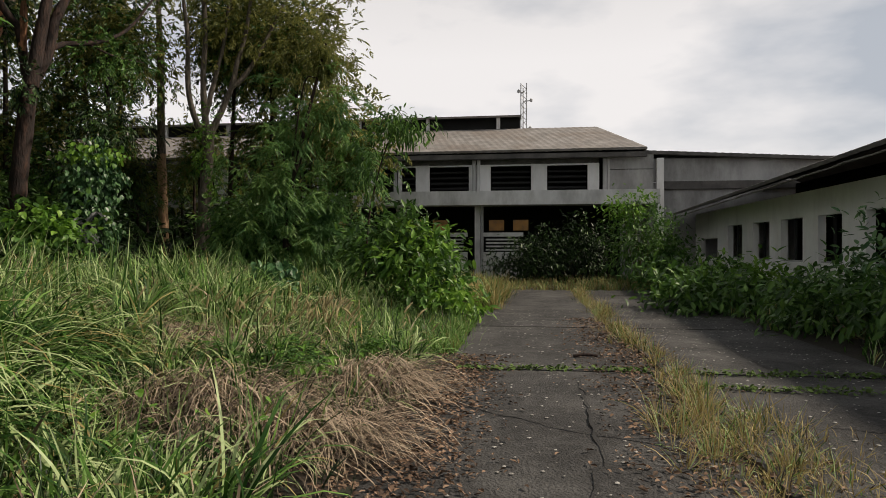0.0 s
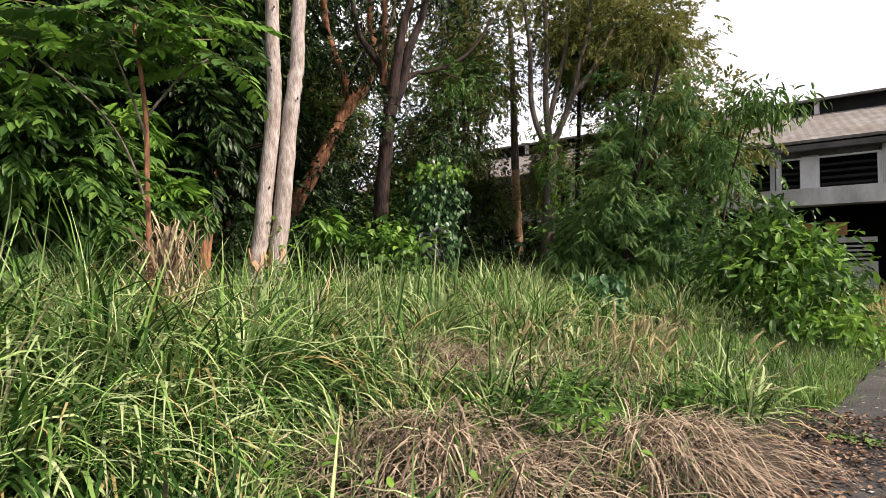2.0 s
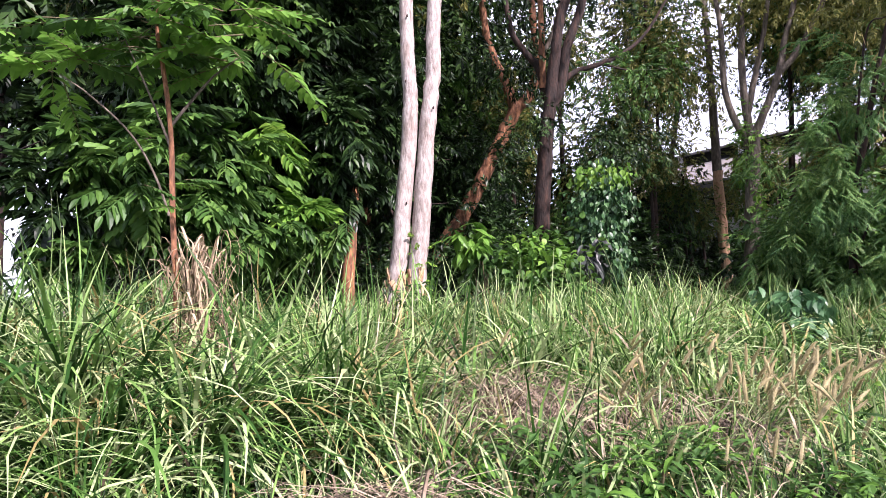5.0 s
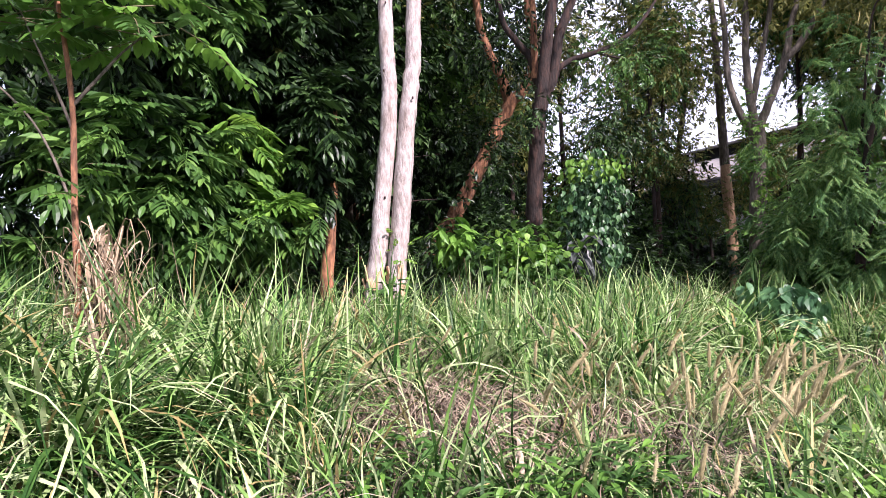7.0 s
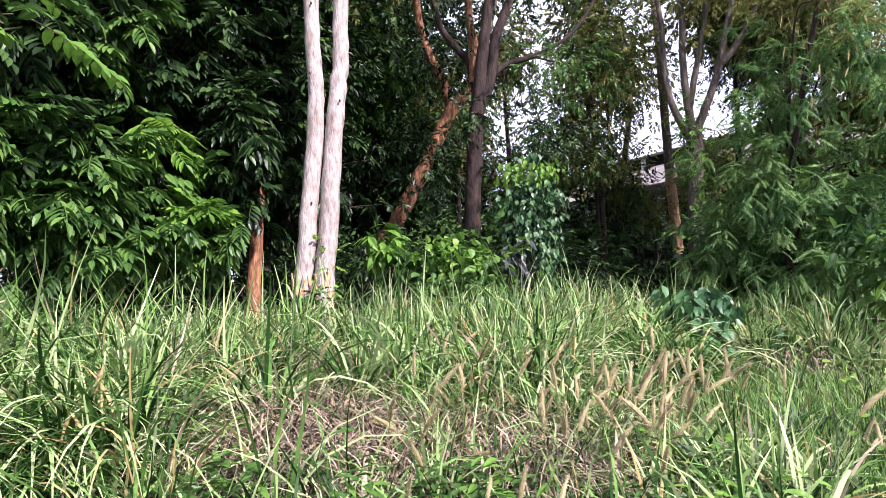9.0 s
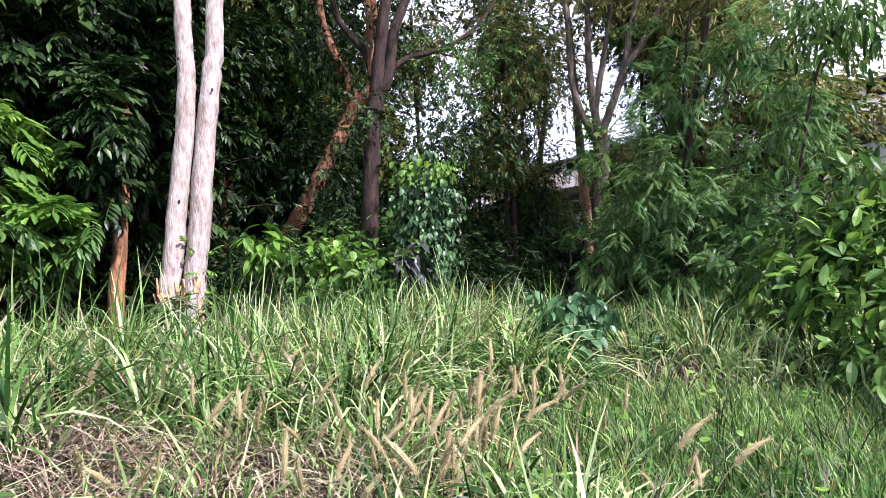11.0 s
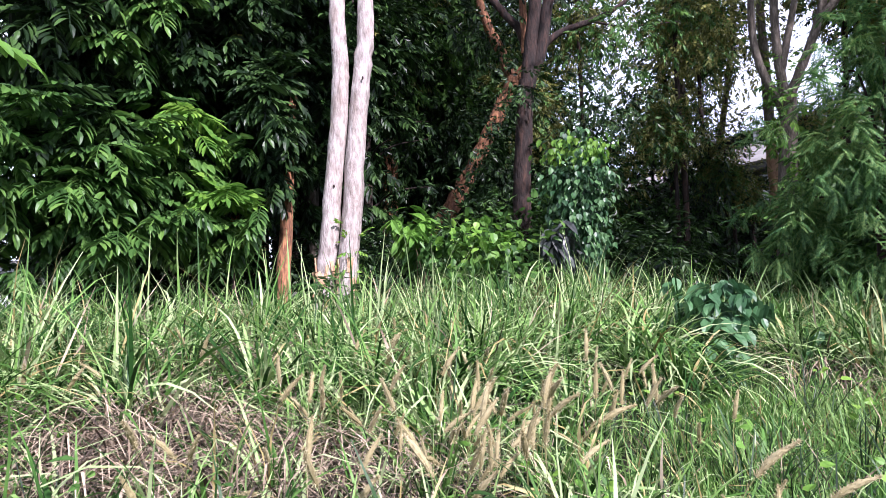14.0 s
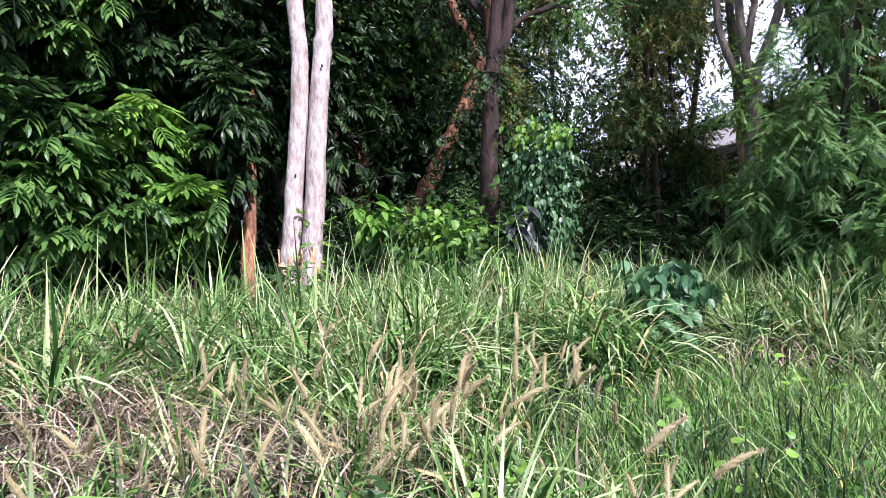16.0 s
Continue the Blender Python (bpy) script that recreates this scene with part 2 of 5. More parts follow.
def smooth_path(points, steps=6):
    """Catmull-Rom through the points."""
    p = np.asarray(points, float)
    p = np.vstack([2 * p[0] - p[1], p, 2 * p[-1] - p[-2]])
    out = []
    for k in range(1, len(p) - 2):
        for s in np.arange(steps) / steps:
            out.append(0.5 * (2 * p[k] + (p[k + 1] - p[k - 1]) * s + (2 * p[k - 1] - 5 * p[k] + 4 * p[k + 1] - p[k + 2]) * s ** 2
                              + (3 * p[k] - p[k - 1] - 3 * p[k + 1] + p[k + 2]) * s ** 3))
    out.append(p[-2])
    return np.array(out)


def joined(pieces):
    vs, fs, at = [], [], 0
    for v, f in pieces:
        vs.append(v)
        fs.append(np.asarray(f) + at)
        at += len(v)
    return np.concatenate(vs), np.concatenate(fs)


def frames_of(dirs, ups):
    """Rotations whose y runs along dirs and whose z lies towards ups."""
    y = dirs / (np.linalg.norm(dirs, axis=1)[:, None] + 1e-9)
    x = np.cross(y, ups)
    x /= np.linalg.norm(x, axis=1)[:, None] + 1e-9
    z = np.cross(x, y)
    return np.stack([x, y, z], -1)


def scatter(tv, tf, locs, rots, scales):
    """Many copies of a small template as one set of verts and faces."""
    tv, tf, locs = np.asarray(tv, float), np.asarray(tf), np.asarray(locs, float)
    scales = np.asarray(scales, float)
    if scales.ndim == 1:
        scales = np.repeat(scales[:, None], 3, 1)
    v = np.einsum("nij,nkj->nki", rots, tv[None] * scales[:, None]) + locs[:, None]
    f = tf[None] + (np.arange(len(locs)) * len(tv))[:, None, None]
    return v.reshape(-1, 3), f.reshape(-1, tf.shape[1])


def leaf_template(width=0.38, droop=0.12, fold=0.06):
    """An oval, pointed leaf along +y, folded along its midrib, its tip bent down."""
    ring = [(0, 0, 0), (0.34, 0.16, 0.5), (0.5, 0.42, 1), (0.36, 0.74, 0.4), (0, 1, 0), (-0.36, 0.74, 0.4), (-0.5, 0.42, 1), (-0.34, 0.16, 0.5)]
    v = [(x * width, y, fold * z - droop * y ** 2.5) for x, y, z in ring] + [(0, 0.48, -droop * 0.15)]
    return np.array(v), np.array([(8, k, (k + 1) % 8) for k in range(8)])


def round_leaf_template(width=0.75):
    v = [(0, 0, 0), (width * .42, 0.14, .05), (width * .5, 0.45, .07), (width * .28, 0.8, .02), (0, 1.02, -0.12),
         (-width * .28, 0.8, .02), (-width * .5, 0.45, .07), (-width * .42, 0.14, .05), (0, 0.5, 0)]
    return np.array(v), np.array([(8, k, k + 1) for k in range(0, 7)] + [(8, 7, 0)])


def small_leaf_template(width=0.45):
    v = [(0, 0, 0), (width * 0.5, 0.45, 0.07), (0, 1, -0.12), (-width * 0.5, 0.45, 0.07)]
    return np.array(v), np.array([(0, 1, 2), (0, 2, 3)])


def frond_template(pairs=6, length=0.75, leaflet=0.3, width=0.32, droop=0.25, spread=62, sag=0.35, seed=0, start=0.15):
    """A pinnate leaf along +y: a thin rachis with paired, drooping leaflets and one at the tip."""
    rng = np.random.default_rng(seed)
    lv, lf = leaf_template(width, droop)
    locs, dirs, ups, sc = [], [], [], []
    for k in range(pairs + 1):
        s = start + (1 - start) * k / pairs
        at = np.array([0, s * length, -sag * length * s * s])
        for side in ((-1, 1) if k < pairs else (0,)):
            a = radians(spread * (1 - 0.35 * s)) * side + rng.normal() * 0.1
            locs.append(at)
            dirs.append((math.sin(a), math.cos(a), -0.25 - 0.5 * sag + rng.normal() * 0.1))
            ups.append((0.25 * side, -0.2, 1))
            sc.append(leaflet * (0.75 + 0.5 * math.sin(math.pi * (0.15 + 0.75 * s))) * rng.uniform(0.85, 1.1))
    v, f = scatter(lv, lf, locs, frames_of(np.array(dirs), np.array(ups)), sc)
    s = np.linspace(0, 1, 5)
    spine = np.stack([0 * s, s * length, -sag * length * s * s], 1)
    w = 0.008
    rv = np.concatenate([spine + (w, 0, 0), spine - (w, 0, 0)])
    rf = []
    for k in range(4):
        rf += [(k, k + 1, k + 5), (k + 1, k + 6, k + 5)]
    return joined([(v, f), (rv, np.array(rf))])


def blade_template(a0=8, a1=90, width=0.014, segs=5, flat=0.0):
    """A grass blade 1 long that leaves the ground a0 degrees off the vertical and ends a1 degrees off it, arching along +y."""
    v, f, y, z = [], [], 0.0, 0.0
    for k in range(segs + 1):
        s = k / segs
        w = max(width * (0.55 + 1.3 * s - 1.85 * s ** 2.2), 0.0012)
        v += [(-w, y, z + flat * w), (w, y, z - flat * w)]
        if k:
            b = 2 * k
            f += [(b - 2, b - 1, b + 1, b)]
        a = radians(a0 + (a1 - a0) * (s + 0.5 / segs) ** 1.4)
        y += math.sin(a) / segs
        z += math.cos(a) / segs
    return np.array(v), np.array(f)


def upright(n, rng, lean=0.15):
    """Random turns about z with a slight lean: frames for things that stand."""
    a = rng.uniform(0, 2 * np.pi, n)
    up = np.stack([rng.normal(0, lean, n), rng.normal(0, lean, n), np.ones(n)], 1)
    up /= np.linalg.norm(up, axis=1)[:, None]
    y = np.stack([np.cos(a), np.sin(a), 0 * a], 1)
    x = np.cross(y, up)
    x /= np.linalg.norm(x, axis=1)[:, None]
    y = np.cross(up, x)
    return np.stack([x, y, up], -1)


# ---- plan: u to the right of the road, v along it ----
TH = radians(7.7)
CU, SU = math.cos(TH), math.sin(TH)


def W(u, v, z=0.0):
    return Vector((u * CU + v * SU, -u * SU + v * CU, z))


def UV(x, y):
    return x * CU - y * SU, x * SU + y * CU


def ground_z(x, y):
    """Height of the ground: flat under the road, a bank on the meadow side."""
    x, y = np.asarray(x, float), np.asarray(y, float)
    u, v = x * CU - y * SU, x * SU + y * CU
    t = np.clip((-1.3 - u) / 6.5, 0, 1)
    bank = 0.50 * t * t * (3 - 2 * t)
    t2 = np.clip((u - 4.4) / 3, 0, 1)
    bump = 0.05 * np.sin(x * 1.7 + 0.6 * y) * np.cos(y * 1.3) * np.clip((-1.3 - u), 0, 1)
    return bank + 0.12 * t2 + bump - 0.03

# ---- ground ----
def axis(lo, hi, step, far):
    mid = list(np.arange(lo, hi + 1e-6, step))
    a, d = [], step
    x = lo
    while x > -far:
        d *= 1.5
        x -= d
        a.append(x)
    b, d = [], step
    x = hi
    while x < far:
        d *= 1.5
        x += d
        b.append(x)
    return np.array(a[::-1] + mid + b)


gx, gy = axis(-24, 20, 0.5, 900), axis(-6, 40, 0.5, 900)
GX, GY = np.meshgrid(gx, gy, indexing="ij")
gv = np.stack([GX, GY, ground_z(GX, GY)], -1).reshape(-1, 3)
gi, gj = np.meshgrid(np.arange(len(gx) - 1), np.arange(len(gy) - 1), indexing="ij")
g0 = gi * len(gy) + gj
gf = np.stack([g0, g0 + len(gy), g0 + len(gy) + 1, g0 + 1], -1).reshape(-1, 4)
ground = new("ground", raw_mesh("ground", gv, gf, [M["soil"]], smooth=True))
tagged(ground, "bare brown soil with thin weeds under the grass", "ground", kind="structure")

# ---- road: two lanes of cast concrete slabs ----
road = tagged(empty("road"), "old cracked grey concrete slab road with weedy joints", "road", kind="structure")
ROAD_L, ROAD_M, ROAD_R = -1.05, 1.5, 4.35
slab_rng = random.Random(4)
JOINTS = [-9.5, -5.2, -0.8, 3.6, 8.0, 12.4, 16.8, 21.2, 24.0]
for u0, u1 in ((ROAD_L, ROAD_M - 0.06), (ROAD_M + 0.1, ROAD_R)):
    for v0, v1 in zip(JOINTS[:-1], JOINTS[1:]):
        bm = bmesh.new()
        nx, ny = 6, 10
        dz = slab_rng.uniform(-0.008, 0.008)
        grid = {}
        for i in range(nx + 1):
            for j in range(ny + 1):
                u = u0 + (u1 - u0) * i / nx
                v = v0 + 0.025 + (v1 - v0 - 0.05) * j / ny
                if i in (0, nx):
                    u += slab_rng.uniform(-0.03, 0.03)
                if j in (0, ny):
                    v += slab_rng.uniform(-0.015, 0.015)
                grid[i, j] = bm.verts.new(W(u, v, 0.012 + dz + slab_rng.uniform(-0.003, 0.003)))
        for i in range(nx):
            for j in range(ny):
                bm.faces.new((grid[i, j], grid[i + 1, j], grid[i + 1, j + 1], grid[i, j + 1]))
        edge = [e for e in bm.edges if len(e.link_faces) == 1]
        ext = bmesh.ops.extrude_edge_only(bm, edges=edge)
        for vv in ext["geom"]:
            if isinstance(vv, bmesh.types.BMVert):
                vv.co.z -= 0.1
        for f in bm.faces:
            f.smooth = False
        part("slab", bm, M["concrete"], road)


# cracks that wander across the slabs
crack_rng = random.Random(12)
for (ua, va), (ub, vb) in (((-1.0, 6.2), (1.3, 5.1)), ((-0.6, 9.4), (1.2, 10.6)), ((0.4, 3.8), (0.9, 7.6)), ((1.8, 6.0), (4.1, 5.2)), ((1.8, 10.8), (4.2, 9.6)), ((2.9, 8.2), (3.3, 12.1)), ((-0.9, 13.6), (1.3, 14.4)), ((0.1, 12.6), (0.5, 16.4))):
    bm = bmesh.new()
    n, prev, off = 26, None, 0.0
    for k in range(n + 1):
        q = k / n
        off += crack_rng.gauss(0, 0.025)
        u, v = ua + (ub - ua) * q + off * (vb - va) / 3, va + (vb - va) * q - off * (ub - ua) / 3
        w = 0.004 + 0.010 * crack_rng.random() * math.sin(math.pi * min(1, max(0.05, q)))
        pair = (bm.verts.new(W(u - w, v - w, 0.0275)), bm.verts.new(W(u + w, v + w, 0.0275)))
        if prev:
            bm.faces.new((prev[0], prev[1], pair[1], pair[0]))
        prev = pair
    part("crack", bm, M["near_black"], road, "dark crack in the concrete")


# ---- building helpers in the road's plan ----
def wbox(name, u0, u1, v0, v1, z0, z1, mat, parent, label="", bevel=0.0):
    bm = box_bm((u0, v0, z0), (u1, v1, z1), bevel)
    bm.transform(Matrix.Rotation(-TH, 4, "Z"))
    return part(name, bm, mat, parent, label)


def sheet(name, quad, mat, parent, thick=0.06, ribs=0, label=""):
    """A roof sheet over four corners (eave, eave, ridge, ridge), with ribs running up the slope."""
    a, b, c, d = [Vector(q) for q in quad]
    nrm = (b - a).cross(d - a).normalized()
    bm = bmesh.new()
    n = max(1, ribs)
    rows = []
    for k in range(n * 2 + 1 if ribs else 2):
        s = k / (n * 2) if ribs else k
        lift = nrm * (0.014 if ribs and k % 2 else 0.0)
        rows.append((bm.verts.new(a.lerp(b, s) + lift), bm.verts.new(d.lerp(c, s) + lift),
                     bm.verts.new(a.lerp(b, s) + lift - nrm * thick), bm.verts.new(d.lerp(c, s) + lift - nrm * thick)))
    for p, q in zip(rows[:-1], rows[1:]):
        bm.faces.new((p[0], q[0], q[1], p[1]))
        bm.faces.new((p[2], p[3], q[3], q[2]))
        bm.faces.new((p[0], p[2], q[2], q[0]))
        bm.faces.new((p[1], q[1], q[3], p[3]))
    for p in (rows[0], rows[-1]):
        bm.faces.new((p[0], p[1], p[3], p[2]))
    bmesh.ops.recalc_face_normals(bm, faces=bm.faces)
    return part(name, bm, mat, parent, label)


def W3(u, v, z):
    return W(u, v, z)

# ---- factory hall at the road's end ----
hall = tagged(empty("abandoned_building"), "abandoned two-storey factory hall with stained white walls", "building")
HV = 32.0
HL, HR = -34.0, 5.9
# ground floor: back wall near-black for the ledge's shade, low front wall, piers
wbox("wall", HL, HR, HV + 7.2, HV + 7.45, 0, 4.3, M["near_black"], hall, "ground-floor back wall coloured near-black for shade")
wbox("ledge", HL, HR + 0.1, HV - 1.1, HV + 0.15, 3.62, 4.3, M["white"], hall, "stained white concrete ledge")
# slab coloured near-black, the recess's shade put into it
wbox("ceiling_slab", HL, HR, HV + 0.16, HV + 7.5, 4.0, 4.29, M["near_black"], hall)
for k in range(10):
    u0 = -2.72 - 3.98 * k
    if u0 < HL:
        break
    # low wall with louvred vents between the ground-floor piers
    for a in ((u0 + 0.3, u0 + 3.6),) if k else ((u0 + 0.35, u0 + 2.4),):
        wall = wbox("low_wall", a[0], a[1], HV + 0.02, HV + 0.2, 0.0, 1.35, M["white"], hall)
        for s in range(4):
            wbox("vent_slat", a[0] + 0.2, a[1] - 0.2, HV - 0.03, HV + 0.1, 1.42 + s * 0.17, 1.5 + s * 0.17, M["white"], hall)
        wbox("lintel", a[0], a[1], HV + 0.02, HV + 0.2, 2.12, 2.32, M["white"], hall)
        for s in (0.35, 1.55):
            wbox("board", a[0] + s, a[0] + s + 0.75, HV + 0.06, HV + 0.1, 2.42, 2.95, M["orange_paint"], hall, "faded orange board with pale stripes")
    wbox("pier", u0, u0 + 0.28, HV - 0.12, HV + 0.25, 0, 3.62, M["white"], hall)
    wbox("pier", u0 + 0.3, u0 + 0.42, HV - 0.04, HV + 0.25, 0, 3.62, M["grey_wall"], hall)
    wbox("column", u0 - 0.12, u0 + 0.06, HV - 0.2, HV + 0.1, 4.3, 6.1, M["grey_wall"], hall)
    wbox("column", u0 + 0.12, u0 + 0.27, HV - 0.2, HV + 0.1, 4.3, 6.05, M["white"], hall)
for u0 in (3.62,):
    wbox("column", u0 - 0.1, u0 + 0.08, HV - 0.2, HV + 0.1, 4.3, 6.15, M["grey_wall"], hall)
    wbox("column", u0 + 0.1, u0 + 0.2, HV - 0.2, HV + 0.1, 4.3, 6.15, M["white"], hall)
# upper storey: white frames round openings, tilted louvres coloured near-black for shade
UP = [(0.84, 2.8), (-1.94, 0.06), (-5.02, -3.02), (-7.72, -5.72)]
for k in range(1, 6):
    UP += [(-5.02 - 5.4 * k, -3.02 - 5.4 * k), (-7.72 - 5.4 * k, -5.72 - 5.4 * k)]
UP.sort()
edges = [HL] + [e for ab in UP for e in ab] + [3.35]
for a, b in zip(edges[0::2], edges[1::2]):
    if b - a > 0.05:
        wbox("wall_panel", a, b, HV, HV + 0.18, 4.3, 5.75, M["white_clean"], hall)
# wall strip coloured dark for the shade below the eave
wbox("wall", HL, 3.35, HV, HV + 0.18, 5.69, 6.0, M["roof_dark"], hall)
for a, b in UP:
    win = wbox("window", a, b, HV + 0.02, HV + 0.14, 4.3, 4.38, M["white_clean"], hall, "open window, louvres coloured near-black for shade")
    wbox("window_head", a, b, HV + 0.01, HV + 0.15, 5.62, 5.69, M["white_clean"], win)
    for s in range(4):
        bm = box_bm((a + 0.03, -0.1, -0.012), (b - 0.03, 0.1, 0.012))
        bm.transform(Matrix.Rotation(-TH, 4, "Z") @ Matrix.Translation((0, HV + 0.32, 4.55 + 0.27 * s)) @ Matrix.Rotation(radians(35), 4, "X"))
        part("louvre", bm, M["near_black"], win)
# near-black sheet added behind the windows for the room's shade
wbox("inner_wall", HL, HR, HV + 3.2, HV + 3.4, 4.3, 7.0, M["near_black"], hall)
wbox("wall", 3.84, HR, HV, HV + 0.2, 4.3, 5.35, M["grey_wall"], hall, "plain grey rendered wall")
wbox("wall", 3.84, HR, HV - 0.02, HV + 0.2, 5.38, 6.1, M["grey_wall"], hall)
wbox("wall", 4.6, HR, HV + 1.8, HV + 2.0, 0, 4.0, M["grey_wall"], hall)
wbox("drain_pipe", 6.02, 6.34, HV - 0.25, HV - 0.02, 0, 5.85, M["white_clean"], hall, "white painted downpipe casing")
# roofs
RZ, EZ = 8.2, 6.22
sheet("roof", (W3(HL, HV - 0.7, EZ), W3(5.5, HV - 0.7, EZ + 0.1), W3(3.65, HV + 4, RZ), W3(HL, HV + 4, RZ)), M["roof"], hall, 0.12, 110, "old grey sheet roof with rust stains")
sheet("roof", (W3(5.5, HV - 0.7, EZ + 0.1), W3(6.6, HV + 8, EZ + 0.1), W3(3.7, HV + 8, RZ), W3(3.65, HV + 4, RZ)), M["roof"], hall, 0.12, 18)
# dark strip added for the shade line on the eave's underside
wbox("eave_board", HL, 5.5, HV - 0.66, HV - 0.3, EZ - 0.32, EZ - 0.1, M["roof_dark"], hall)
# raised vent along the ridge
# near-black wall: shade below the vent roof put into its colour
wbox("vent_wall", HL, -0.55, HV + 4.6, HV + 4.8, 7.4, 9.0, M["near_black"], hall)
sheet("vent_roof", (W3(HL, HV + 3.9, 8.92), W3(-0.5, HV + 3.9, 8.95), W3(-0.5, HV + 7.5, 9.5), W3(HL, HV + 7.5, 9.5)), M["roof"], hall, 0.1, 0)
for k in range(9):
    u0 = -1.75 - 4.0 * k
    wbox("vent_post", u0 - 0.1, u0 + 0.1, HV + 4.05, HV + 4.25, 8.0, 8.92, M["white"], hall)
# back and side walls close the hall
wbox("wall", HL, HR, HV + 16, HV + 16.2, 0, 7, M["grey_wall"], hall)
wbox("wall", HR - 0.2, HR, HV + 0.21, HV + 16, 0, 6.2, M["grey_wall"], hall)
wbox("wall", HL, HL + 0.2, HV + 0.21, HV + 16, 0, 6.2, M["grey_wall"], hall)
sheet("roof", (W3(HL, HV + 7, 7.9), W3(6, HV + 7, 7.9), W3(6, HV + 16.5, 6.2), W3(HL, HV + 16.5, 6.2)), M["roof"], hall, 0.1, 0)

# ---- lattice mast on the roof ----
mast = tagged(empty("antenna_mast", W(-0.35, HV + 4.2, 8.0)), "thin grey lattice antenna mast on the hall roof", "mast")


def rod(name, a, b, r, mat, parent, sides=6, label=""):
    a, b = Vector(a), Vector(b)
    v, f = tube([a, (a + b) / 2, b], [r, r, r], sides)
    return link_mesh(name, raw_mesh(name, v, f, [mat], smooth=True), parent, label)


MH = 2.75
for a in ((-0.16, -0.1), (0.16, -0.1), (0, 0.17)):
    rod("upright", (a[0], a[1], -0.2), (a[0], a[1], MH - (0.2 if a[1] > 0 else 0)), 0.028, M["metal_grey"], mast)
for k in range(9):
    z = 0.1 + 0.29 * k
    s = 1 if k % 2 else -1
    rod("brace", (-0.16 * s, -0.1, z), (0.16 * s, -0.1, z + 0.28), 0.016, M["metal_grey"], mast, 4)
    rod("brace", (0.16 * s, -0.1, z), (0, 0.17, z + 0.28), 0.016, M["metal_grey"], mast, 4)
for z, dx in ((2.25, -0.28), (1.75, 0.42), (0.2, 0.36)):
    rod("bracket", (0, 0, z), (dx, -0.05, z + 0.05), 0.03, M["metal_grey"], mast, 5)
    bm = bmesh.new()
    bmesh.ops.create_icosphere(bm, subdivisions=1, radius=0.1, matrix=Matrix.Translation((dx, -0.05, z + 0.06)) @ Matrix.Diagonal((1, 0.6, 1.2, 1)))
    part("aerial", bm, M["metal_grey"], mast)

# ---- low wing behind, right of the hall ----
wing = tagged(empty("side_wing"), "long grey windowless factory wing", "building")
wbox("wall", 5.92, 26.0, HV + 0.5, HV + 0.75, 0, 4.75, M["grey_wall"], wing)
wbox("wall", 5.92, 26.0, HV + 0.42, HV + 0.75, 4.78, 5.9, M["grey_wall"], wing)
wbox("band", 6.36, 26.0, HV + 0.3, HV + 0.5, 4.4, 4.78, M["roof_dark"], wing)
wbox("wall", 26.0, 26.2, HV + 0.5, HV + 12, 0, 5.9, M["grey_wall"], wing)
wbox("wall", 6.36, 26.0, HV + 12, HV + 12.2, 0, 5.9, M["grey_wall"], wing)
sheet("roof", (W3(5.4, HV - 0.1, 6.25), W3(26.3, HV - 0.1, 5.15), W3(26.3, HV + 12.4, 6.4), W3(5.4, HV + 12.4, 7.1)), M["roof_dark"], wing, 0.16, 60)

# ---- low shed along the road ----
shed = tagged(empty("low_shed"), "low white shed with dark openings and sagging sheet roof", "building")
SW, SEND = 7.7, 31.4
Z0, Z1, ZT = 1.12, 2.4, 3.12
OPEN = [(6.0, 7.6), (8.9, 10.6), (12.1, 13.6), (14.6, 16.0), (17.17, 18.5), (19.5, 21.08), (22.05, 23.6), (24.75, 26.46)]
at = 4.4
for a, b in OPEN:
    wbox("wall_panel", SW, SW + 0.2, at, a, 0, ZT, M["white_clean"], shed)
    wbox("sill_wall", SW, SW + 0.2, a, b, 0, Z0, M["white_clean"], shed)
    wbox("head_wall", SW, SW + 0.2, a, b, Z1, ZT, M["white_clean"], shed)
    wd = wbox("window", SW + 0.07, SW + 0.18, a + 0.01, b - 0.01, Z0, Z0 + 0.05, M["grey_wall"], shed, "empty window opening")
    # post coloured near-black to sink into the shaded opening
    wbox("window_post", SW + 0.1, SW + 0.16, (a + b) / 2 - 0.025, (a + b) / 2 + 0.025, Z0 + 0.05, Z1, M["near_black"], wd)
    at = b
# a lower vent near the far corner
wbox("wall_panel", SW, SW + 0.2, at, 27.85, 0, ZT, M["white_clean"], shed)
wbox("sill_wall", SW, SW + 0.2, 27.85, 30.4, 0, Z0, M["white_clean"], shed)
wbox("head_wall", SW, SW + 0.2, 27.85, 30.4, 1.95, ZT, M["white_clean"], shed)
wbox("wall_panel", SW, SW + 0.2, 30.4, SEND, 0, ZT, M["white_clean"], shed)
# near-black sheet added inside the shed for shade behind its openings
wbox("inner_wall", SW + 4.4, SW + 4.6, 4.4, SEND, 0, 4.5, M["near_black"], shed)
wbox("end_wall", SW + 0.2, SW + 4.4, 4.4, 4.6, 0, ZT, M["white"], shed)
wbox("end_wall", SW + 0.2, SW + 4.4, SEND - 0.2, SEND, 0, ZT, M["white"], shed)
EA, EB = 3.72, 3.06
sheet("roof", (W3(6.65, 3.6, EA), W3(6.65, 31.9, EB), W3(12.0, 31.9, EB + 1.75), W3(12.0, 3.6, EA + 1.95)), M["roof_dark"], shed, 0.09, 60, "dark corrugated sheet roof")
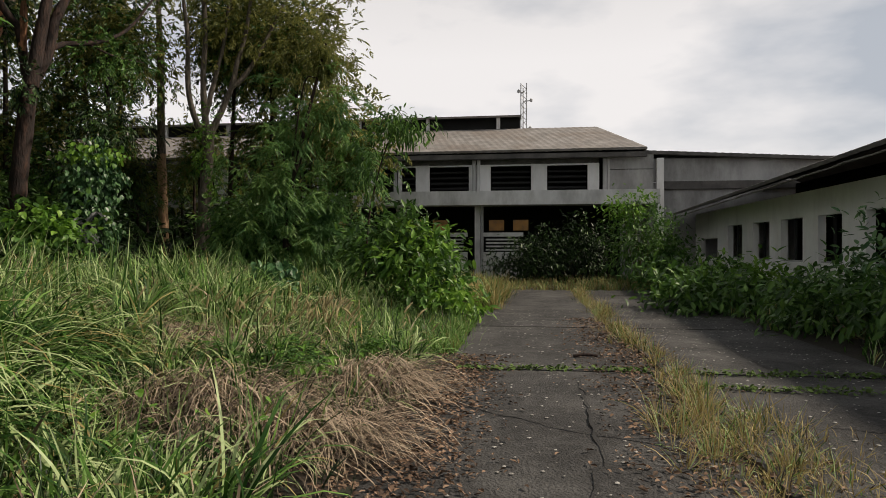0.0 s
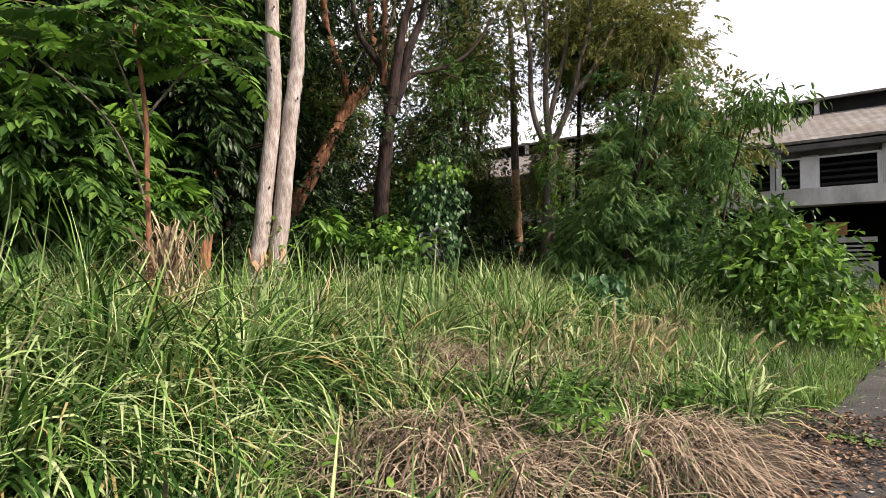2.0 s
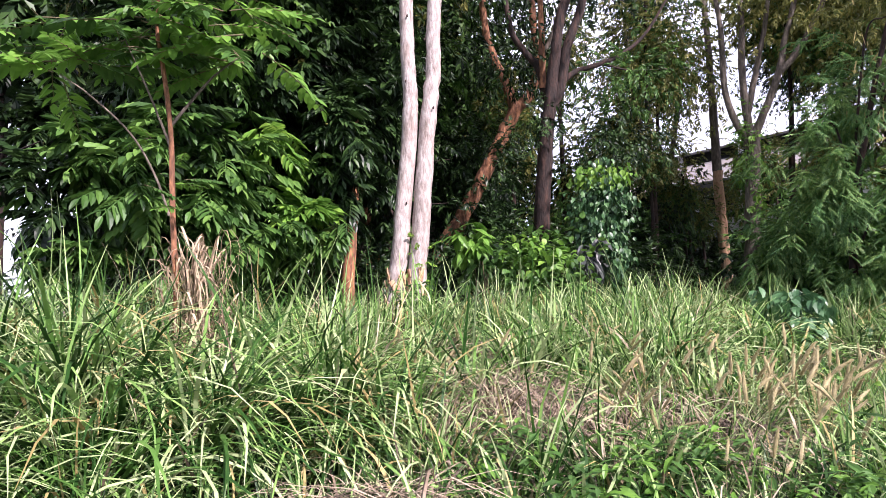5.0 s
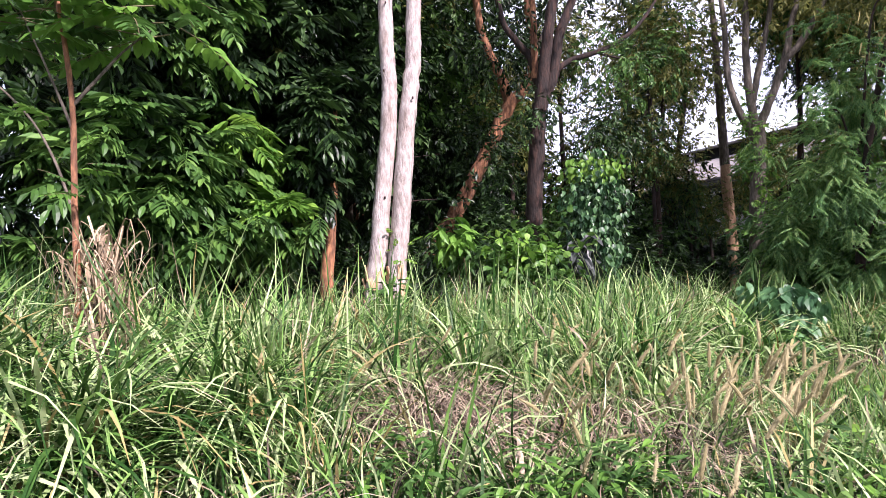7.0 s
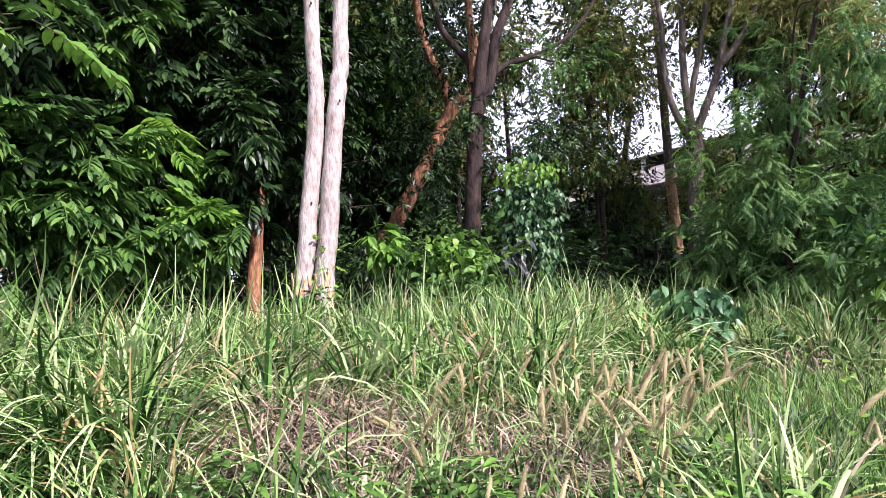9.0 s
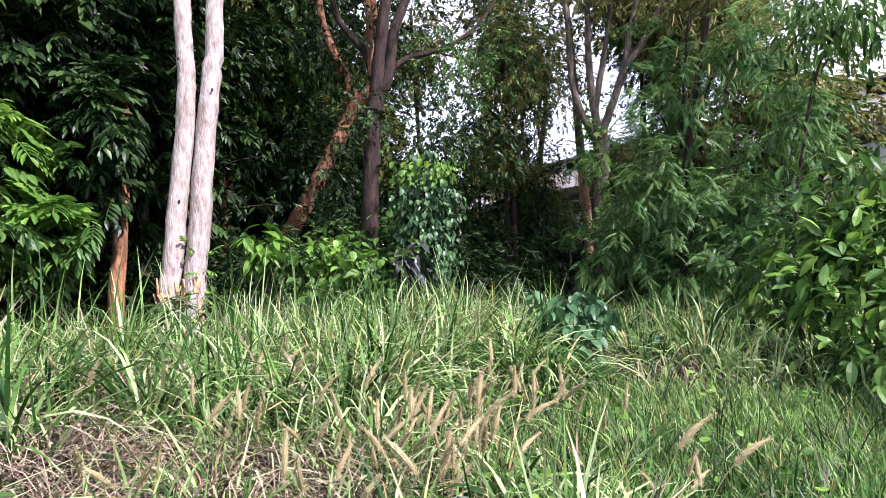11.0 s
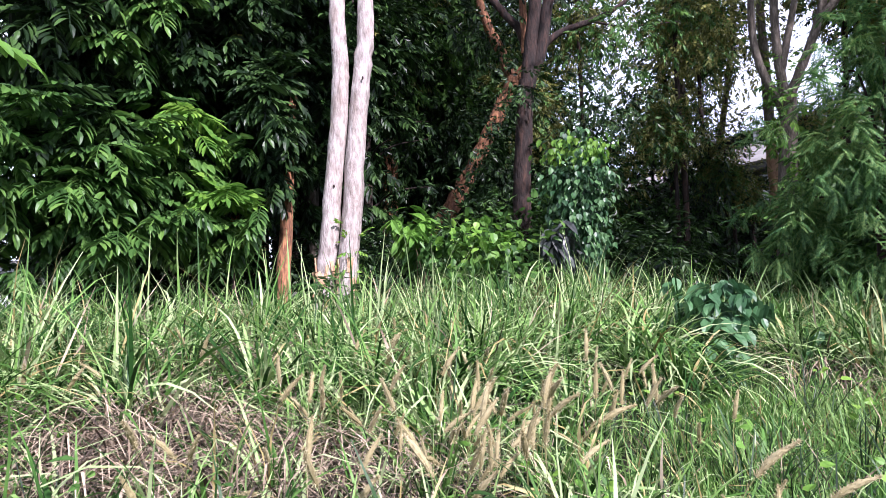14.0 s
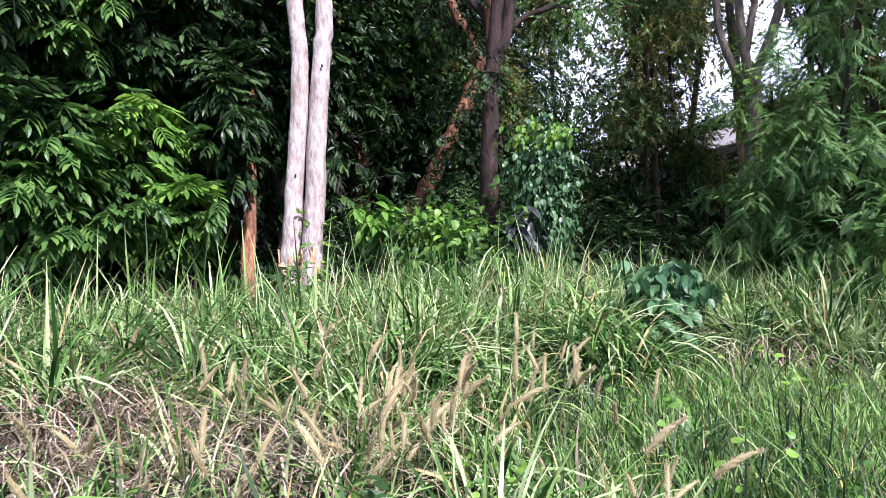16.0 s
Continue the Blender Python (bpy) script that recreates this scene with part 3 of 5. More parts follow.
for k in range(26):
    v0 = 3.6 + 1.08 * k
    z0 = EA - 0.14 + (EB - EA) * (v0 - 3.6) / 28.3
    e = 0.06 * math.sin(k * 2.3)
    sheet("roof_edge", (W3(6.52 + e, v0 + 0.02, z0 - 0.03), W3(6.52 - e, v0 + 1.05, z0 - 0.055), W3(6.8, v0 + 1.05, z0 + 0.02), W3(6.8, v0 + 0.02, z0 + 0.045)), M["roof"], shed, 0.02, 4, "pale broken edge of the lower roof sheet")
sheet("roof", (W3(12.0, 3.6, EA + 1.95), W3(12.0, 31.9, EB + 1.75), W3(16.5, 31.9, EB), W3(16.5, 3.6, EA)), M["roof_dark"], shed, 0.09, 0)

# ---- far white house beyond the wood's open end ----
far = tagged(empty("distant_house"), "distant low white house with pale blue band", "house")
bm = box_bm((-46, -6, 0), (-40, 5.2, 3.0))
part("wall", bm, M["white_clean"], far)
bm = box_bm((-39.98, -6, 1.5), (-39.9, 5.0, 1.75))
part("band", bm, M["blue_paint"], far, "pale blue painted band")
for k in range(4):
    bm = box_bm((-39.98, -5 + 2.6 * k, 1.9), (-39.9, -3.6 + 2.6 * k, 2.6))
    part("window", bm, M["near_black"], far)
bm = box_bm((-46.6, -6.6, 3.0), (-39.3, 5.6, 3.25), 0.05)
part("roof", bm, M["roof"], far)

# ---- trees ----
LEAF4, LEAF2, LEAFR = leaf_template(), small_leaf_template(), round_leaf_template()


def blob(center, radii, n, rng, shell=0.45, lumps=0.35):
    """Points in a lumpy crown, more of them near its surface, with their outward directions."""
    d = rng.normal(size=(n, 3))
    d /= np.linalg.norm(d, axis=1)[:, None]
    ph = rng.uniform(0, 6.28, 6)
    lump = 1 + lumps * (np.sin(3.1 * d[:, 0] + ph[0]) * np.sin(3.7 * d[:, 1] + ph[1]) + 0.6 * np.sin(6.3 * d[:, 2] + 5 * d[:, 0] + ph[2])
                        + 0.5 * np.sin(9 * d[:, 1] + 7 * d[:, 2] + ph[3]))
    r = rng.uniform(0, 1, n) ** shell * lump
    return np.asarray(center) + d * r[:, None] * np.asarray(radii), d


def leafy(center, radii, n, rng, size=(0.12, 0.2), template=None, droop=0.4, shell=0.45, lumps=0.35):
    """Leaves through a lumpy crown: sprays of small ones, or single ones of a given template in loose groups."""
    if template is None:
        k = max(2, n // 9)
        p, d = blob(center, radii, k, rng, shell, lumps)
        dirs = d + rng.normal(0, 0.45, (k, 3)) + (0, 0, -droop)
        sc = rng.uniform(*size, k) / 0.16
        return scatter(*SPRAYS[int(rng.integers(0, 2))], p, frames_of(dirs, rng.normal(0, .3, (k, 3)) + (0, 0, 1)), sc)
    k = max(1, n // 7)
    hubs, hd = blob(center, radii, k, rng, shell, lumps)
    pick = rng.integers(0, k, n)
    p = hubs[pick] + rng.normal(0, 1, (n, 3)) * np.array([0.16, 0.16, 0.10]) * (size[1] / 0.2)
    dirs = hd[pick] * 0.6 + rng.normal(0, 0.6, (n, 3)) + (0, 0, -droop)
    ups = rng.normal(0, 0.35, (n, 3)) + (0, 0, 1)
    return scatter(template[0], template[1], p, frames_of(dirs, ups), rng.uniform(*size, n))


def fronds(center, radii, n, rng, template, scale=(0.8, 1.2), droop=0.35, shell=0.5, lumps=0.3, rosette=8):
    """Pinnate leaves in rosettes at the ends of twigs through a lumpy crown."""
    k = max(2, n // rosette)
    hubs, hd = blob(center, radii, k, rng, shell, lumps)
    pick = rng.integers(0, k, n)
    a = rng.uniform(0, 6.283, n)
    flat = np.stack([np.cos(a), np.sin(a), rng.normal(0.1, 0.35, n)], 1)
    dirs = hd[pick] * 0.55 + flat + (0, 0, -droop)
    p = hubs[pick] + rng.normal(0, 0.07, (n, 3))
    ups = rng.normal(0, 0.2, (n, 3)) + (0, 0, 1)
    return scatter(template[0], template[1], p, frames_of(dirs, ups), rng.uniform(*scale, n))


def limb(name, pts, r0, r1, mat, parent, sides=9, seed=0, label=""):
    path = smooth_path(pts, 6)
    s = np.linspace(0, 1, len(path))
    path = path + np.random.default_rng(seed).normal(0, 0.004, path.shape) * (r0 / 0.1)
    v, f = tube(path, r0 + (r1 - r0) * s, sides, 0.035, seed)
    return link_mesh(name, raw_mesh(name, v, f, [mat], smooth=True), parent, label)


FROND_BIG = frond_template(4, 0.48, 0.25, 0.35, 0.2, 64, 0.32, 1, 0.25)
FROND_FINE = frond_template(13, 0.40, 0.06, 0.3, 0.1, 76, 0.25, 3)


def spray_template(n=8, reach=0.30, leaf=0.16, width=0.42, seed=0):
    """A twig end with a rosette of leaves, two triangles each."""
    rr = np.random.default_rng(seed)
    lv, lf = small_leaf_template(width)
    s = np.linspace(0.1, 1, n)
    side = np.where(np.arange(n) % 2, 1, -1)
    a = side * np.radians(70 * (1.15 - s)) + rr.normal(0, 0.2, n)
    locs = np.stack([0 * s, s * reach, -0.25 * reach * s * s], 1)
    dirs = np.stack([np.sin(a), np.cos(a), -0.45 + rr.normal(0, 0.2, n)], 1)
    return scatter(lv, lf, locs, frames_of(dirs, rr.normal(0, .25, (n, 3)) + (0, -.2, 1)), leaf * rr.uniform(.75, 1.2, n))


SPRAYS = [spray_template(8, 0.32, 0.17, 0.42, 1), spray_template(10, 0.36, 0.13, 0.5, 2)]


def tree_at(name, x, y, label, category="tree", group=""):
    return tagged(empty(name, (x, y, float(ground_z(x, y)) - 0.05)), label, category, group)


def crown(parent, pieces, mats, name="crown", label=""):
    """One crown mesh out of pieces (verts, faces, material index), in the parent's own space."""
    vs, fs, idx, at = [], [], [], 0
    base = np.array(parent.location)
    for v, f, k in pieces:
        vs.append(v - base)
        fs.append(f + at)
        idx.append(np.full(len(f), k))
        at += len(v)
    me = raw_mesh(name, np.concatenate(vs), np.concatenate(fs), mats, np.concatenate(idx))
    return link_mesh(name, me, parent, label)


def rel(parent, pts):
    b = np.array(parent.location)
    return [np.array(p, float) - b for p in pts]


def foot(x, y):
    return float(ground_z(x, y)) - 0.1


# twin pale trunks
tw = tree_at("twin_trunk_tree", -9.9, 11.3, "tall tree with two straight pale peeling trunks")
limb("trunk", rel(tw, [(-10.14, 10.95, 0.2), (-10.06, 11.08, 1.29), (-9.97, 11.23, 2.8), (-9.86, 11.4, 4.8), (-9.85, 11.4, 5.6), (-9.87, 11.38, 7.1), (-9.8, 11.5, 10), (-9.7, 11.6, 13.5)]), 0.185, 0.12, M["bark_pale"], tw, 16, 1)
limb("trunk", rel(tw, [(-9.9, 11.3, 0.2), (-9.83, 11.41, 1.28), (-9.74, 11.53, 2.8), (-9.64, 11.69, 4.76), (-9.56, 11.8, 5.8), (-9.54, 11.85, 7.1), (-9.3, 12.1, 10), (-9.0, 12.5, 13.5)]), 0.20, 0.12, M["bark_pale"], tw, 16, 2)
rng = np.random.default_rng(11)
crown(tw, [(*leafy((-9.6, 11.9, 14.2), (3.2, 3.2, 1.8), 5000, rng, (0.14, 0.24)), 0),
           (*leafy((-9.72, 11.5, 1.9), (0.22, 0.22, 0.5), 160, rng, (0.10, 0.15)), 1)], [M["leaf_mid"], M["leaf_bright"]])

for kx, ky, kz in ((-9.74, 11.23, 5.55), (-9.78, 11.2, 3.1), (-9.42, 11.66, 5.0), (-9.5, 11.55, 6.4), (-9.72, 11.3, 6.9)):
    bm = bmesh.new()
    bmesh.ops.create_icosphere(bm, subdivisions=2, radius=0.026, matrix=Matrix.Translation(Vector((kx, ky, kz)) - tw.location) @ Matrix.Diagonal((0.7, 0.7, 1.25, 1)))
    part("knot", bm, M["bark_dark"], tw, "dark knot in pale bark")

flake_rng = random.Random(5)
for cx_, cy_, r_ in ((-10.11, 11.0, 0.176), (-9.87, 11.35, 0.19)):
    for k in range(15):
        a, z = radians(-60 + flake_rng.uniform(-95, 95)), flake_rng.uniform(0.55, 1.75)
        w, h = flake_rng.uniform(0.03, 0.06), flake_rng.uniform(0.06, 0.16)
        bm = box_bm((-w, -0.012, -h), (w, 0.012, h), 0.006)
        bm.transform(Matrix.Translation(Vector((cx_ + r_ * math.cos(a) + 0.07 * (z - 0.7), cy_ + r_ * math.sin(a) + 0.1 * (z - 0.7), z)) - tw.location) @ pose(0, 0, 0, flake_rng.gauss(0, 5), flake_rng.gauss(0, 12), math.degrees(a) + 90))
        part("bark_plate", bm, M["bark_tan"], tw, "loose orange-brown bark plate")

# tall forked tree beyond the meadow
f3 = tree_at("forked_tree", -8.0, 21.75, "tall pale tree forking into slender upright limbs")
limb("trunk", rel(f3, [(-8.2, 21.6, 0.2), (-8.1, 21.7, 2.2), (-8.0, 21.76, 4.0), (-7.95, 21.8, 5.4)]), 0.237, 0.188, M["bark_grey"], f3, 12, 3)
limb("limb", rel(f3, [(-7.97, 21.78, 5.2), (-8.06, 21.73, 6.1), (-8.1, 21.7, 7.4), (-8.05, 21.73, 9), (-8.2, 21.6, 12)]), 0.125, 0.062, M["bark_grey"], f3, 9, 4)
limb("limb", rel(f3, [(-8.04, 21.74, 6.0), (-7.85, 21.83, 6.9), (-7.7, 21.9, 7.6), (-7.48, 22.02, 8.8), (-7.2, 22.1, 11.5)]), 0.094, 0.050, M["bark_grey"], f3, 8, 5)
limb("limb", rel(f3, [(-7.95, 21.8, 5.3), (-7.75, 21.9, 5.8), (-7.5, 22.0, 6.4), (-7.24, 22.14, 7.25), (-7.1, 22.2, 8.0), (-6.85, 22.3, 9), (-6.6, 22.4, 11)]), 0.125, 0.056, M["bark_grey"], f3, 9, 6)
limb("limb", rel(f3, [(-7.26, 22.13, 7.1), (-6.9, 22.3, 7.5), (-6.39, 22.57, 8.5), (-5.7, 22.9, 10.2)]), 0.106, 0.050, M["bark_grey"], f3, 8, 7)
limb("limb", rel(f3, [(-8.02, 21.75, 5.0), (-8.5, 21.5, 6.6), (-8.55, 21.5, 8.6), (-8.8, 21.4, 11)]), 0.112, 0.050, M["bark_grey"], f3, 8, 17)
rng = np.random.default_rng(12)
crown(f3, [(*leafy((-7.6, 22.2, 11.2), (3.4, 3.0, 2.6), 5200, rng, (0.12, 0.2), shell=0.6), 0),
           (*leafy((-5.2, 22.3, 8.6), (1.7, 1.6, 2.4), 3000, rng, (0.10, 0.17), shell=0.6), 0),
           (*leafy((-4.0, 22.0, 7.6), (1.3, 1.2, 2.6), 2200, rng, (0.10, 0.17), shell=0.6), 0),
           (*leafy((-9.7, 21.7, 7.8), (1.5, 1.5, 2.4), 1500, rng, (0.11, 0.18)), 0),
           (*leafy((-7.6, 21.9, 9.0), (2.2, 1.6, 1.3), 1000, rng, (0.11, 0.18), shell=0.7), 0),
           (*leafy((-7.95, 21.6, 5.0), (0.36, 0.36, 1.5), 700, rng, (0.1, 0.18)), 2)], [M["leaf_olive"], M["leaf_mid"], M["leaf_bright"]])

# slim trunk with a bare pale foot, in front of the forked tree
sl = tree_at("slim_tree", -11.78, 27.19, "slim tree with peeling pale orange foot")
limb("trunk", rel(sl, [(-11.78, 27.19, 0.2), (-11.81, 27.14, 2.59), (-11.84, 27.08, 4.3), (-11.85, 27.03, 5.53)]), 0.21, 0.18, M["bark_tan"], sl, 11, 18)
limb("trunk", rel(sl, [(-11.85, 27.03, 5.48), (-11.85, 26.96, 7.97), (-11.86, 26.89, 10.42), (-11.93, 26.79, 12.63)]), 0.175, 0.09, M["bark_grey"], sl, 11, 19)
rng = np.random.default_rng(112)
crown(sl, [(*leafy((-11.93, 26.79, 13.23), (2.2, 2.2, 1.6), 2200, rng, (0.12, 0.2)), 0),
           (*leafy((-12.86, 26.89, 10.42), (1.3, 1.2, 1.4), 900, rng, (0.10, 0.17)), 0)], [M["leaf_olive"]])

# two thin pale trunks deeper in the wood
for pts in ([(-14.47, 27.19, 0.2), (-14.47, 27.19, 3.93), (-14.62, 26.78, 5.73), (-14.73, 26.35, 8.22), (-14.8, 26.08, 9.79), (-14.78, 25.83, 12.27)], [(-14.38, 27.3, 0.2), (-14.38, 27.3, 3.92), (-13.99, 27.51, 6.59), (-13.72, 27.65, 8.37), (-13.37, 27.78, 11.27)]):
    th_ = tree_at("thin_tree", pts[0][0], pts[0][1], "thin pale trunk with sparse leaves", group="thin pale trees")
    limb("trunk", rel(th_, pts), 0.15, 0.08, M["bark_grey"], th_, 9, 20)
    rng = np.random.default_rng(int(abs(pts[2][0]) * 10))
    crown(th_, [(*leafy((pts[-1][0], pts[-1][1], 9.6), (2.0, 2.0, 1.8), 1500, rng, (0.12, 0.2)), 0), (*leafy((pts[2][0] + .4, pts[2][1], 6.6), (0.9, 0.9, 1.1), 330, rng, (0.12, 0.2)), 0)], [M["leaf_olive"]])

# leaning red-barked tree
ln = tree_at("leaning_tree", -15.2, 15.9, "leaning tree with flaking red bark, orange sunlight in its colour, dark crown")
limb("trunk", rel(ln, [(-15.0, 14.9, 0.2), (-14.32, 15.64, 2.5), (-13.97, 16.02, 3.3), (-13.7, 16.46, 4.18), (-13.3, 17.17, 5.75), (-12.93, 17.55, 6.75)]), 0.25, 0.19, M["bark_red"], ln, 14, 8)
limb("limb", rel(ln, [(-12.95, 17.5, 6.7), (-13.08, 17.28, 7.47), (-13.25, 16.97, 8.3), (-13.34, 16.73, 9.38), (-13.3, 16.6, 12.0)]), 0.17, 0.09, M["bark_red"], ln, 10, 9)
limb("limb", rel(ln, [(-12.93, 17.55, 6.7), (-12.64, 17.9, 7.2), (-12.44, 18.06, 8.17), (-12.46, 17.92, 9.33), (-12.4, 17.8, 12.0)]), 0.17, 0.09, M["bark_red"], ln, 10, 10)
limb("limb", rel(ln, [(-12.5, 18.0, 8.0), (-12.1, 18.4, 9.0), (-11.9, 18.8, 10.8)]), 0.08, 0.04, M["bark_grey"], ln, 8, 110)
rng = np.random.default_rng(13)
crown(ln, [(*leafy((-14.6, 18.4, 11.3), (3.8, 3.6, 2.2), 6500, rng, (0.14, 0.22)), 0),
           (*leafy((-15.6, 17.6, 6.6), (1.3, 1.3, 2.2), 1600, rng, (0.14, 0.22)), 0),
           (*leafy((-12.6, 18.0, 8.6), (1.2, 1.1, 1.1), 700, rng, (0.13, 0.2)), 0),
           (*leafy((-12.7, 16.6, 5.5), (0.75, 0.75, 0.55), 620, rng, (0.10, 0.15)), 0),
           (*leafy((-15.3, 18.4, 4.8), (1.6, 0.9, 2.2), 3600, rng, (0.10, 0.16)), 0),
           (*leafy((-14.0, 17.2, 8.2), (0.9, 0.8, 0.9), 380, rng, (0.13, 0.2)), 0)], [M["leaf_dark"], M["leaf_mid"]])

# upright dark trunk with forked top
dk = tree_at("dark_trunk_tree", -10.7, 16.0, "dark reddish trunk forking high up, leafy")
limb("trunk", rel(dk, [(-10.6, 15.76, 0.2), (-10.54, 15.77, 2.1), (-10.46, 15.79, 2.91), (-10.29, 15.83, 4.67), (-10.18, 15.87, 5.69)]), 0.22, 0.18, M["bark_dark"], dk, 12, 11)
limb("limb", rel(dk, [(-10.2, 15.86, 5.5), (-9.95, 16.12, 6.35), (-9.78, 16.24, 7.36), (-9.55, 16.47, 8.17), (-9.32, 16.65, 9.24), (-9.1, 16.8, 11)]), 0.15, 0.07, M["bark_dark"], dk, 10, 12)
limb("limb", rel(dk, [(-10.18, 15.87, 5.5), (-10.02, 15.97, 6.83), (-9.86, 16.07, 7.91), (-9.65, 16.24, 8.99), (-9.6, 16.3, 11)]), 0.17, 0.08, M["bark_dark"], dk, 10, 13)
limb("limb", rel(dk, [(-10.25, 15.95, 5.5), (-10.59, 16.3, 6.0), (-10.65, 16.12, 6.99), (-10.83, 15.83, 7.42), (-11.03, 15.49, 8.14), (-11.09, 15.31, 10)]), 0.13, 0.06, M["bark_dark"], dk, 9, 113)
limb("limb", rel(dk, [(-10.62, 16.2, 6.5), (-10.5, 16.1, 7.6), (-10.4, 16.0, 9.0), (-10.4, 16.0, 10.6)]), 0.10, 0.05, M["bark_red"], dk, 9, 114)
limb("limb", rel(dk, [(-10.15, 15.95, 6.1), (-9.92, 16.55, 6.74), (-9.56, 17.16, 6.99), (-9.23, 17.71, 7.28), (-8.89, 18.27, 7.82), (-8.5, 18.8, 8.8)]), 0.085, 0.03, M["bark_dark"], dk, 9, 115)
limb("branch", rel(dk, [(-9.5, 17.25, 7.0), (-9.1, 17.9, 6.85), (-8.57, 18.92, 6.94)]), 0.03, 0.012, M["bark_dark"], dk, 7, 116)
rng = np.random.default_rng(14)
crown(dk, [(*leafy((-10.2, 16.5, 10.2), (3.0, 3.0, 1.9), 4600, rng, (0.13, 0.2)), 0),
           (*leafy((-8.9, 17.4, 6.6), (1.3, 1.2, 0.8), 1300, rng, (0.10, 0.16)), 1),
           (*leafy((-9.0, 17.0, 5.0), (1.2, 1.1, 0.8), 1300, rng, (0.10, 0.16)), 0),
           (*leafy((-10.0, 15.5, 5.5), (0.55, 0.5, 0.5), 420, rng, (0.10, 0.15)), 0),
           (*leafy((-11.0, 15.3, 4.2), (0.45, 0.4, 1.0), 700, rng, (0.10, 0.16)), 0),
           (*leafy((-9.3, 16.6, 3.4), (0.8, 0.8, 1.1), 1100, rng, (0.10, 0.16)), 0),
           (*leafy((-11.6, 16.2, 7.4), (1.0, 1.0, 1.0), 640, rng, (0.13, 0.2)), 0),
           (*leafy((-9.6, 16.4, 3.6), (0.6, 0.6, 0.6), 170, rng, (0.13, 0.2)), 1)], [M["leaf_dark"], M["leaf_mid"]])

# short red trunk left of the twins, orange sunlight in its colour
og = tree_at("red_trunk_tree", -11.7, 10.9, "small tree with red trunk, orange sunlight in its colour, dark drooping leaves")
limb("trunk", rel(og, [(-11.22, 10.55, 0.2), (-11.15, 10.66, 1.8), (-11.08, 10.74, 3.2), (-11.05, 10.8, 4.2), (-11.2, 10.95, 5.2)]), 0.16, 0.07, M["bark_red"], og, 10, 14)
rng = np.random.default_rng(15)
crown(og, [(*fronds((-12.8, 11.6, 7.0), (1.5, 1.6, 4.4), 800, rng, FROND_BIG, (0.75, 1.15)), 0),
           (*fronds((-10.95, 10.5, 4.7), (0.5, 0.5, 1.3), 230, rng, FROND_BIG, (0.7, 1.0)), 0)], [M["leaf_dark"], M["leaf_mid"]])


# big dark-leaved trees left of the meadow
def frond_tree(name, x, y, label, trunk_top, blobs, seed, mat="bark_dark", girth=0.14):
    t = tree_at(name, x, y, label)
    rr = np.random.default_rng(seed)
    limb("trunk", rel(t, [(x, y, foot(x, y)), (x + .1, y + .1, trunk_top * 0.5), (x - .1, y + .2, trunk_top)]), girth, girth * 0.4, M[mat], t, 9, seed)
    for k in range(7 if girth > 0.1 else 0):
        a = rr.uniform(0, 6.28)
        z = trunk_top * rr.uniform(0.35, 0.9)
        limb("branch", rel(t, [(x, y + .1, z), (x + .8 * math.cos(a), y + .8 * math.sin(a), z + .5), (x + 1.8 * math.cos(a), y + 1.8 * math.sin(a), z + .6)]), 0.035, 0.01, M[mat], t, 6, seed + k)
    crown(t, [(*fronds(c, r, n, rr, FROND_BIG, (0.75, 1.2), droop=0.3, lumps=0.45, rosette=7), k) for c, r, n, k in blobs], [M["leaf_dark"], M["leaf_mid"], M["leaf_bright"]])
    return t


# dark leaves inside, lighter ones outside: shade and light put into colour
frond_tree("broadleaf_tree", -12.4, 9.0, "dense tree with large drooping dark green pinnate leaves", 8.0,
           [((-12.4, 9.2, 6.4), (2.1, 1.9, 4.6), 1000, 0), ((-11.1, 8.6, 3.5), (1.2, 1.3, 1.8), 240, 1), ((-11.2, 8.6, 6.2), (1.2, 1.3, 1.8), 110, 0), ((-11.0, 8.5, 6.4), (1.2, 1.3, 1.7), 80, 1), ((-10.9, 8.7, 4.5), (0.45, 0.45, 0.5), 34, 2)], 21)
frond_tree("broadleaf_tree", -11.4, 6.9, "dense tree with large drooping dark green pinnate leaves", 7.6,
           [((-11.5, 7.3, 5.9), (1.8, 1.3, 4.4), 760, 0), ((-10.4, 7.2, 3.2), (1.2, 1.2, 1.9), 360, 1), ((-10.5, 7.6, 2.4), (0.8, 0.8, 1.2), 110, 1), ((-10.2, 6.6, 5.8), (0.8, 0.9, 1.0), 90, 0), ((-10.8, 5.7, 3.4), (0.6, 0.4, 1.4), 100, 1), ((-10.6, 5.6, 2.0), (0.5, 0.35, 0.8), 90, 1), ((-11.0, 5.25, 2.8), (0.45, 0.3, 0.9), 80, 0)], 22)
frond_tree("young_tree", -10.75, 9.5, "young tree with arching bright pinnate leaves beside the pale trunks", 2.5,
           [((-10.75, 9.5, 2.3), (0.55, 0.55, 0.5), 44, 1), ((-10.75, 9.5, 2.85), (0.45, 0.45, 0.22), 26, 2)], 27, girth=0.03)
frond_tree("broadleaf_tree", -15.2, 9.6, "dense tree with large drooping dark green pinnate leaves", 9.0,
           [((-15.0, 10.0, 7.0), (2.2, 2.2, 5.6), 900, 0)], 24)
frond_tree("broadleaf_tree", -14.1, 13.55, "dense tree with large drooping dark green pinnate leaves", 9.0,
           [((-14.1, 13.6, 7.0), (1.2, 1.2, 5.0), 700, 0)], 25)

# slim sapling with long pinnate leaves, close to the road
sp = tree_at("sapling", -5.2, 5.5, "slim sapling with reddish stem and long bright pinnate leaves")
